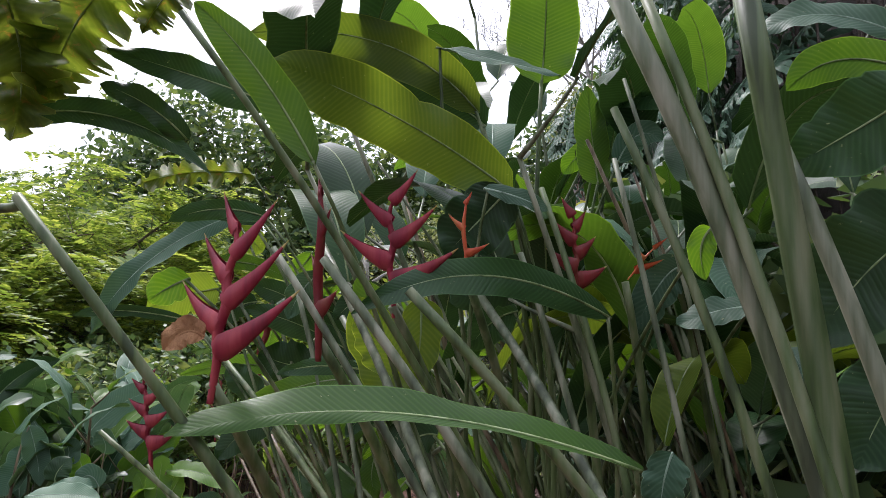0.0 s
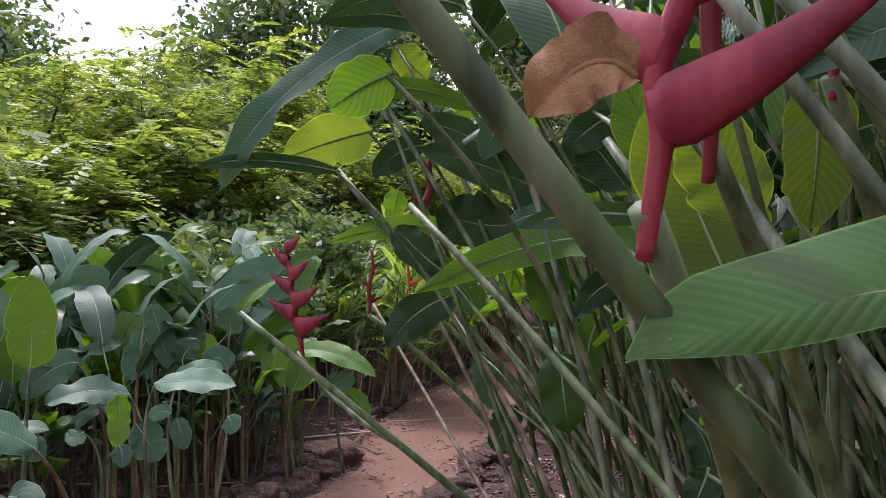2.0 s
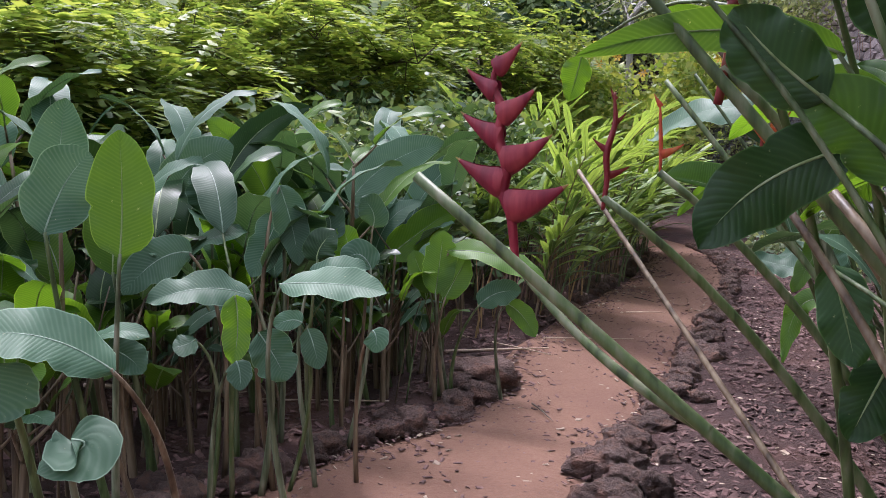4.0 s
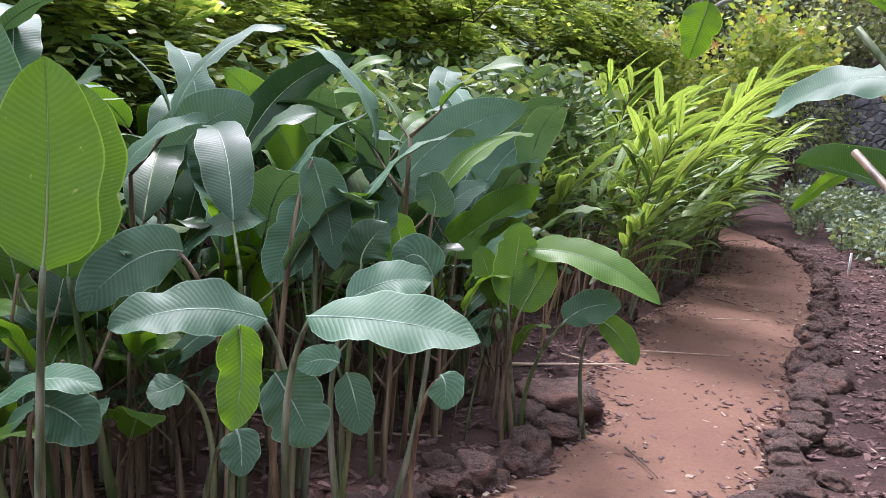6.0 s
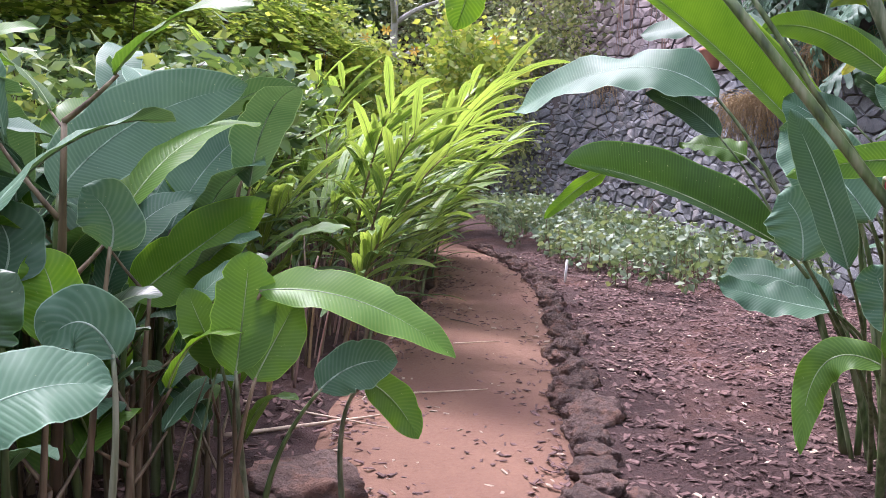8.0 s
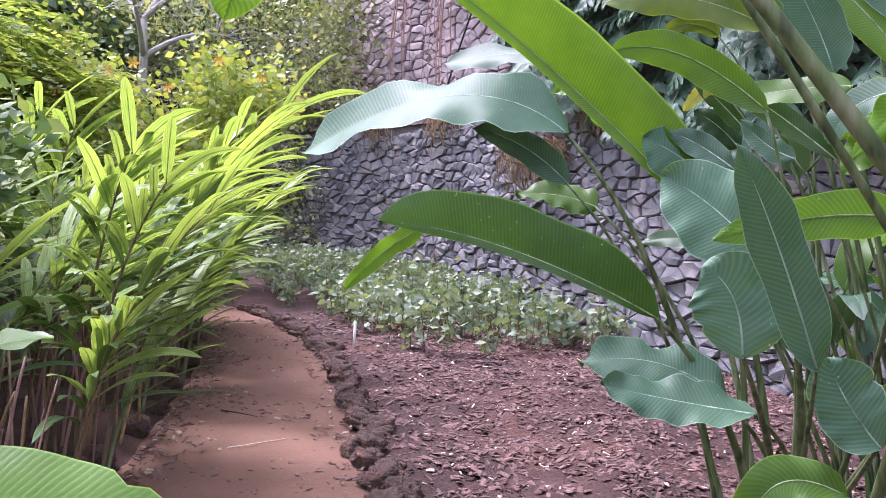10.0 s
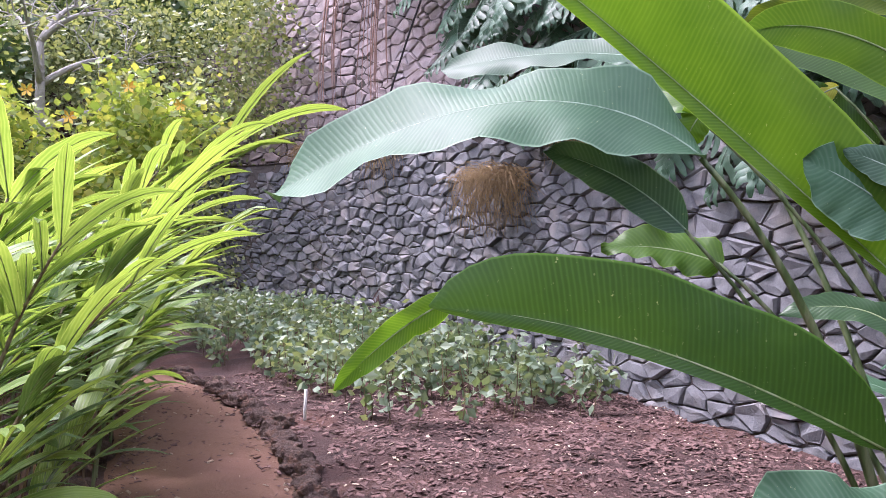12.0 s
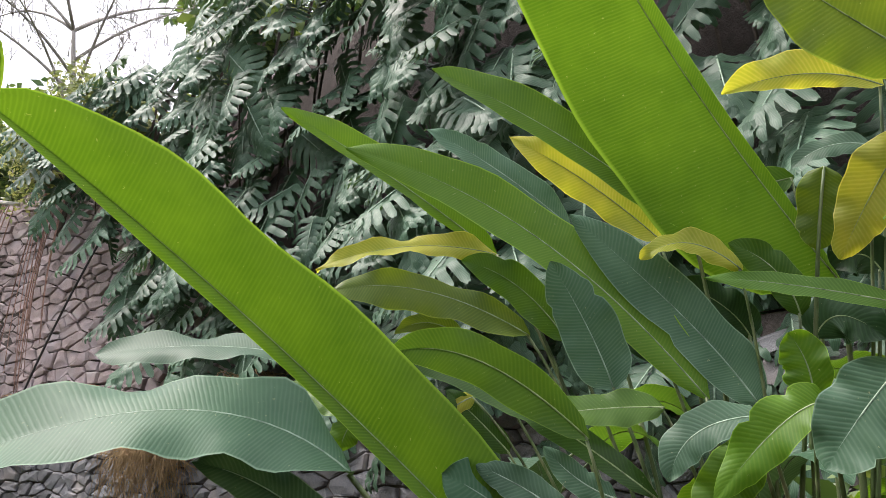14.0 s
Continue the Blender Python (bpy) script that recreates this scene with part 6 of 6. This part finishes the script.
# ---- monstera over the upper wall ----
def monstera_leaf(seed, size):
    """A heart-shaped blade cut into long curved lobes on both sides of the rib."""
    r = np.random.RandomState(seed)
    verts, faces, uvs = [], [], []
    lobes = 9
    for s in (-1, 1):
        for k in range(lobes):
            u = -0.10 + 1.02 * k / (lobes - 1)
            half = 0.43 * math.sin(math.pi * (0.16 + 0.80 * (k + 0.6) / (lobes + 0.4))) ** 0.7 * r.uniform(0.9, 1.08)
            ang = 1.75 - 1.25 * (k / (lobes - 1)) + r.uniform(-0.06, 0.06)
            d = np.array([math.sin(ang) * s, math.cos(ang), 0])
            q = np.array([0, max(u, 0.0), 0])
            wide = 0.045 + 0.014 * math.sin(3.1 * k / (lobes - 1))
            across = np.array([d[1], -d[0], 0]) * s
            i = len(verts)
            for j, t in enumerate(np.linspace(0, 1, 6)):
                c = q + d * half * t + np.array([0, 0.08 * t * t * half, -0.30 * half * t * t + 0.02 * math.sin(9 * t + k)])
                w = wide * (1.3 if t < 0.35 else 0.86 if t < 0.75 else 0.85 if t < 0.95 else 0.35)
                verts += [c - across * w + (0, 0, -0.006), c + (0, 0, 0.006), c + across * w + (0, 0, -0.006)]
                uvs += [(t, -1), (t, 0), (t, 1)]
                if j:
                    a = i + 3 * (j - 1)
                    faces += [(a, a + 1, a + 4, a + 3), (a + 1, a + 2, a + 5, a + 4)]
    body = (np.array(verts) * size, faces, uvs, [0] * len(faces))
    rib = tube(bezier((0, -0.02 * size, 0.004), (0, 0.5 * size, 0.012 * size), (0, 0.98 * size, -0.04 * size), 8), [0.012 * size, 0.009 * size, 0.002], 5, 1)
    return joined([body, rib])


monstera = thing("monstera_vine", (*wall_point(11.5, 0.6)[0], LEDGE), "huge dark monstera vine hanging over the stone wall", "monstera")
mo = np.array(monstera.location)
mesh_of = [part("leaf", monstera_leaf(700 + k, 0.58), [MONSTERA, MIDRIB_BLUE], monstera) for k in range(5)]
r0 = np.random.RandomState(61)


def monstera_low(s):
    return float(np.interp(s, (3, 9, 12, 14.3, 15.6, 16.5, 17.3, 18.2), (1.7, 1.9, 2.3, 2.7, 3.4, 4.4, 5.4, 6.2)))


spots = []
for _ in range(14000):
    s = 8.0 + 10.6 * r0.uniform()
    z = r0.uniform(1.4, 7.4)
    if z < monstera_low(s) or z > upper_top(s) + 0.5:
        continue
    if all(abs(s - a) + abs(z - b) > 0.27 for a, b in spots):
        spots.append((s, z))
for k, (s, z) in enumerate(spots):
    p, nrm = wall_point(s, r0.uniform(0.05, 0.55) - 0.10 * (z < 4))
    bulge = 0.25 * math.sin(s * 1.9) + 0.15
    ob = mesh_of[k] if k < 5 else new("leaf", mesh_of[k % 5].data)
    ob.parent = monstera
    face = Vector((*nrm, 0.45 + r0.uniform(-0.35, 0.5))) + Vector(r0.uniform(-0.45, 0.45, 3))
    down = Vector((0, 0, -1)) + Vector(r0.uniform(-0.55, 0.55, 3))
    zz = face.normalized()
    yv = (down - down.dot(zz) * zz).normalized()
    xv = yv.cross(zz)
    size = r0.uniform(0.75, 1.25)
    place = np.array([*(p + nrm * (bulge * 0.8)), z]) - mo
    ob.matrix_basis = Matrix(((xv.x, yv.x, zz.x, place[0]), (xv.y, yv.y, zz.y, place[1]), (xv.z, yv.z, zz.z, place[2]), (0, 0, 0, 1))) @ Matrix.Scale(size, 4)
ropes = []
for k in range(46):
    s = r0.uniform(6.5, 17)
    z1 = upper_top(s) + 0.1
    z0 = monstera_low(s) + r0.uniform(0, 1.5)
    if z0 > z1 - 0.4:
        continue
    p, nrm = wall_point(s, 0.5)
    q, _ = wall_point(s + r0.uniform(-0.6, 0.6), 0.45)
    a, b = np.array([*p, z1]) - mo, np.array([*q, z0]) - mo
    ropes.append(tube(bezier(a, (a + b) / 2 + (*(nrm * 0.12), 0), b, 9), [0.018, 0.014, 0.008], 5))
part("climbing_stem", joined(ropes), BARK, monstera)


# ---- small things on the walls ----
def on_wall(s, z, back):
    p, _ = wall_point(s, back)
    return np.array([*p, z])


roots = thing("hanging_roots", on_wall(18.7, 4.9, 0.75), "reddish aerial roots trailing down the upper wall", "hanging roots", kind="")
o = np.array(roots.location)
r0 = np.random.RandomState(71)
for k in range(22):
    s = r0.uniform(18.2, 20.0)
    top_ = on_wall(s, upper_top(s) - r0.uniform(0, 0.4), 0.86)
    p, nrm = wall_point(s, 0.64)
    low_ = np.array([*wall_point(s + r0.uniform(-0.15, 0.15), 0.60)[0], r0.uniform(2.6, 3.6)])
    part("root", tube(bezier(top_ + (*(nrm * 0.06), 0) - o, (top_ + low_) / 2 + (*(nrm * 0.12), 0) - o, low_ - o, 12), [0.010, 0.008, 0.004], 5, ripple=0.1), ROOTS, roots)
a, m, b = on_wall(17.1, 5.3, 0.72), on_wall(17.9, 3.9, 0.62), on_wall(18.6, 2.62, 0.6)
tagged(part("black_hose", tube(bezier(a, m, b, 24), [0.014, 0.014], 8), RUBBER), "black rubber hose running down the wall", "hose")
p = on_wall(18.9, 5.9, 1.1)
tagged(part("white_pole", tube([p - (0, 0, 0.7), p + (0, 0, 1.6)], [0.035, 0.03], 10), PAINT), "thin white pole standing above the wall", "pole")
a, b = on_wall(19.2, 5.62, 0.6), on_wall(20.0, 5.8, 0.5)
tagged(part("white_pipe", tube([a, (a + b) / 2, b], [0.03, 0.03], 10), PAINT), "short white pipe sticking out of the wall top", "pipe")


def straw(name, centre, count, reach, label, seed):
    r = np.random.RandomState(seed)
    pieces = []
    for _ in range(count):
        a = np.array([r.uniform(-0.5, 0.5) * reach, r.uniform(-0.5, 0.5) * reach, r.uniform(-0.1, 0.15) * reach])
        d = np.array([r.uniform(-0.5, 0.2), r.uniform(-0.6, 0.6), -r.uniform(0.1, 1.0)]) * reach
        pieces.append(tube(bezier(a, a + d * 0.4 + (-0.2 * reach * r.uniform(0, 1), 0, 0.22 * reach * r.uniform(0, 1)), a + d, 5), [0.005, 0.002], 3))
    ob = part(name, joined(pieces), DRY)
    ob.location = centre
    return tagged(ob, label, "dry grass", "dry grass tufts")


straw("dry_grass", on_wall(14.7, 1.95, -0.06), 420, 0.65, "tuft of dry yellow grass hanging from the wall", 81)
straw("dry_grass", on_wall(13.4, 2.5, 0.15), 300, 0.6, "mat of dry grass on the ledge", 82)
straw("dry_grass", on_wall(17.6, 2.6, 0.35), 300, 0.7, "mat of dry grass on the ledge", 83)
straw("dry_grass", on_wall(19.6, 2.6, 0.35), 260, 0.7, "mat of dry grass on the ledge", 84)
pot = on_wall(17.0, LEDGE + 0.10, 0.42)
ring = [(0.10, 0), (0.115, 0.02), (0.15, 0.24), (0.165, 0.25), (0.165, 0.29), (0.145, 0.29), (0.14, 0.25)]
turns = np.linspace(0, 2 * np.pi, 20, endpoint=False)
pv = np.array([(rad * math.cos(t), rad * math.sin(t), z) for rad, z in ring for t in turns])
pf = [(i * 20 + j, i * 20 + (j + 1) % 20, (i + 1) * 20 + (j + 1) % 20, (i + 1) * 20 + j) for i in range(len(ring) - 1) for j in range(20)] + [tuple(range(20))[::-1]]
ob = tagged(part("flower_pot", (pv, pf, None, None), CLAY), "plain terracotta pot standing on the ledge", "flower pot")
ob.location = pot
marker = part("plant_marker", tube([(0, 0, -0.05), (0.004, 0, 0.1), (0.01, 0, 0.24)], [0.012, 0.012], 4), PAINT)
marker.location = (1.28, 6.9, float(height(1.28, 6.9)))
tagged(marker, "short white plant marker stuck in the mulch", "plant marker")


# bare-branched tree above the wall
bare = thing("bare_tree", (4.5, 13.2, 5.0), "leafless grey tree above the terrace wall", "tree")
wood, ends = limbs(905, 4.6, 2.2, 0.07, 16)
part("trunk", wood, GREYBARK, bare)
r0 = np.random.RandomState(906)
twigs = [tube(bezier(e, e + (0, 0, 0.2), e + unit(r0.normal(0, 1, 3) + (0, 0, 1.1)) * r0.uniform(0.4, 0.9), 5), [0.008, 0.003], 3) for e in ends for _ in range(2)]
part("twig_mass", joined(twigs), GREYBARK, bare)

broad_tree(3.95, 12.7, 5.2, 1.2, 0.8, 931, IVY, "scrubby grey-brown bush on the wall top", 40, 0.08, "scrub on the wall", "shrub")
broad_tree(4.1, 11.4, 5.6, 1.0, 0.7, 938, IVY, "scrubby grey-brown bush on the wall top", 40, 0.08, "scrub on the wall", "shrub")

# facing stones of the walls
wall_stones(lower, 3.2, 23.6, -0.05, LEDGE - 0.02, 0.0, 0.06, BASALT, 5, 0.25, 0.125, (10.4, 14.8))
# no stones before 14.6: the bare dark core makes the shade behind the monstera
wall_stones(upper, 14.6, 23.6, LEDGE, upper_top, 0.75, 0.08, TUFF, 6, 0.26, 0.15, (16.6, 19.6))
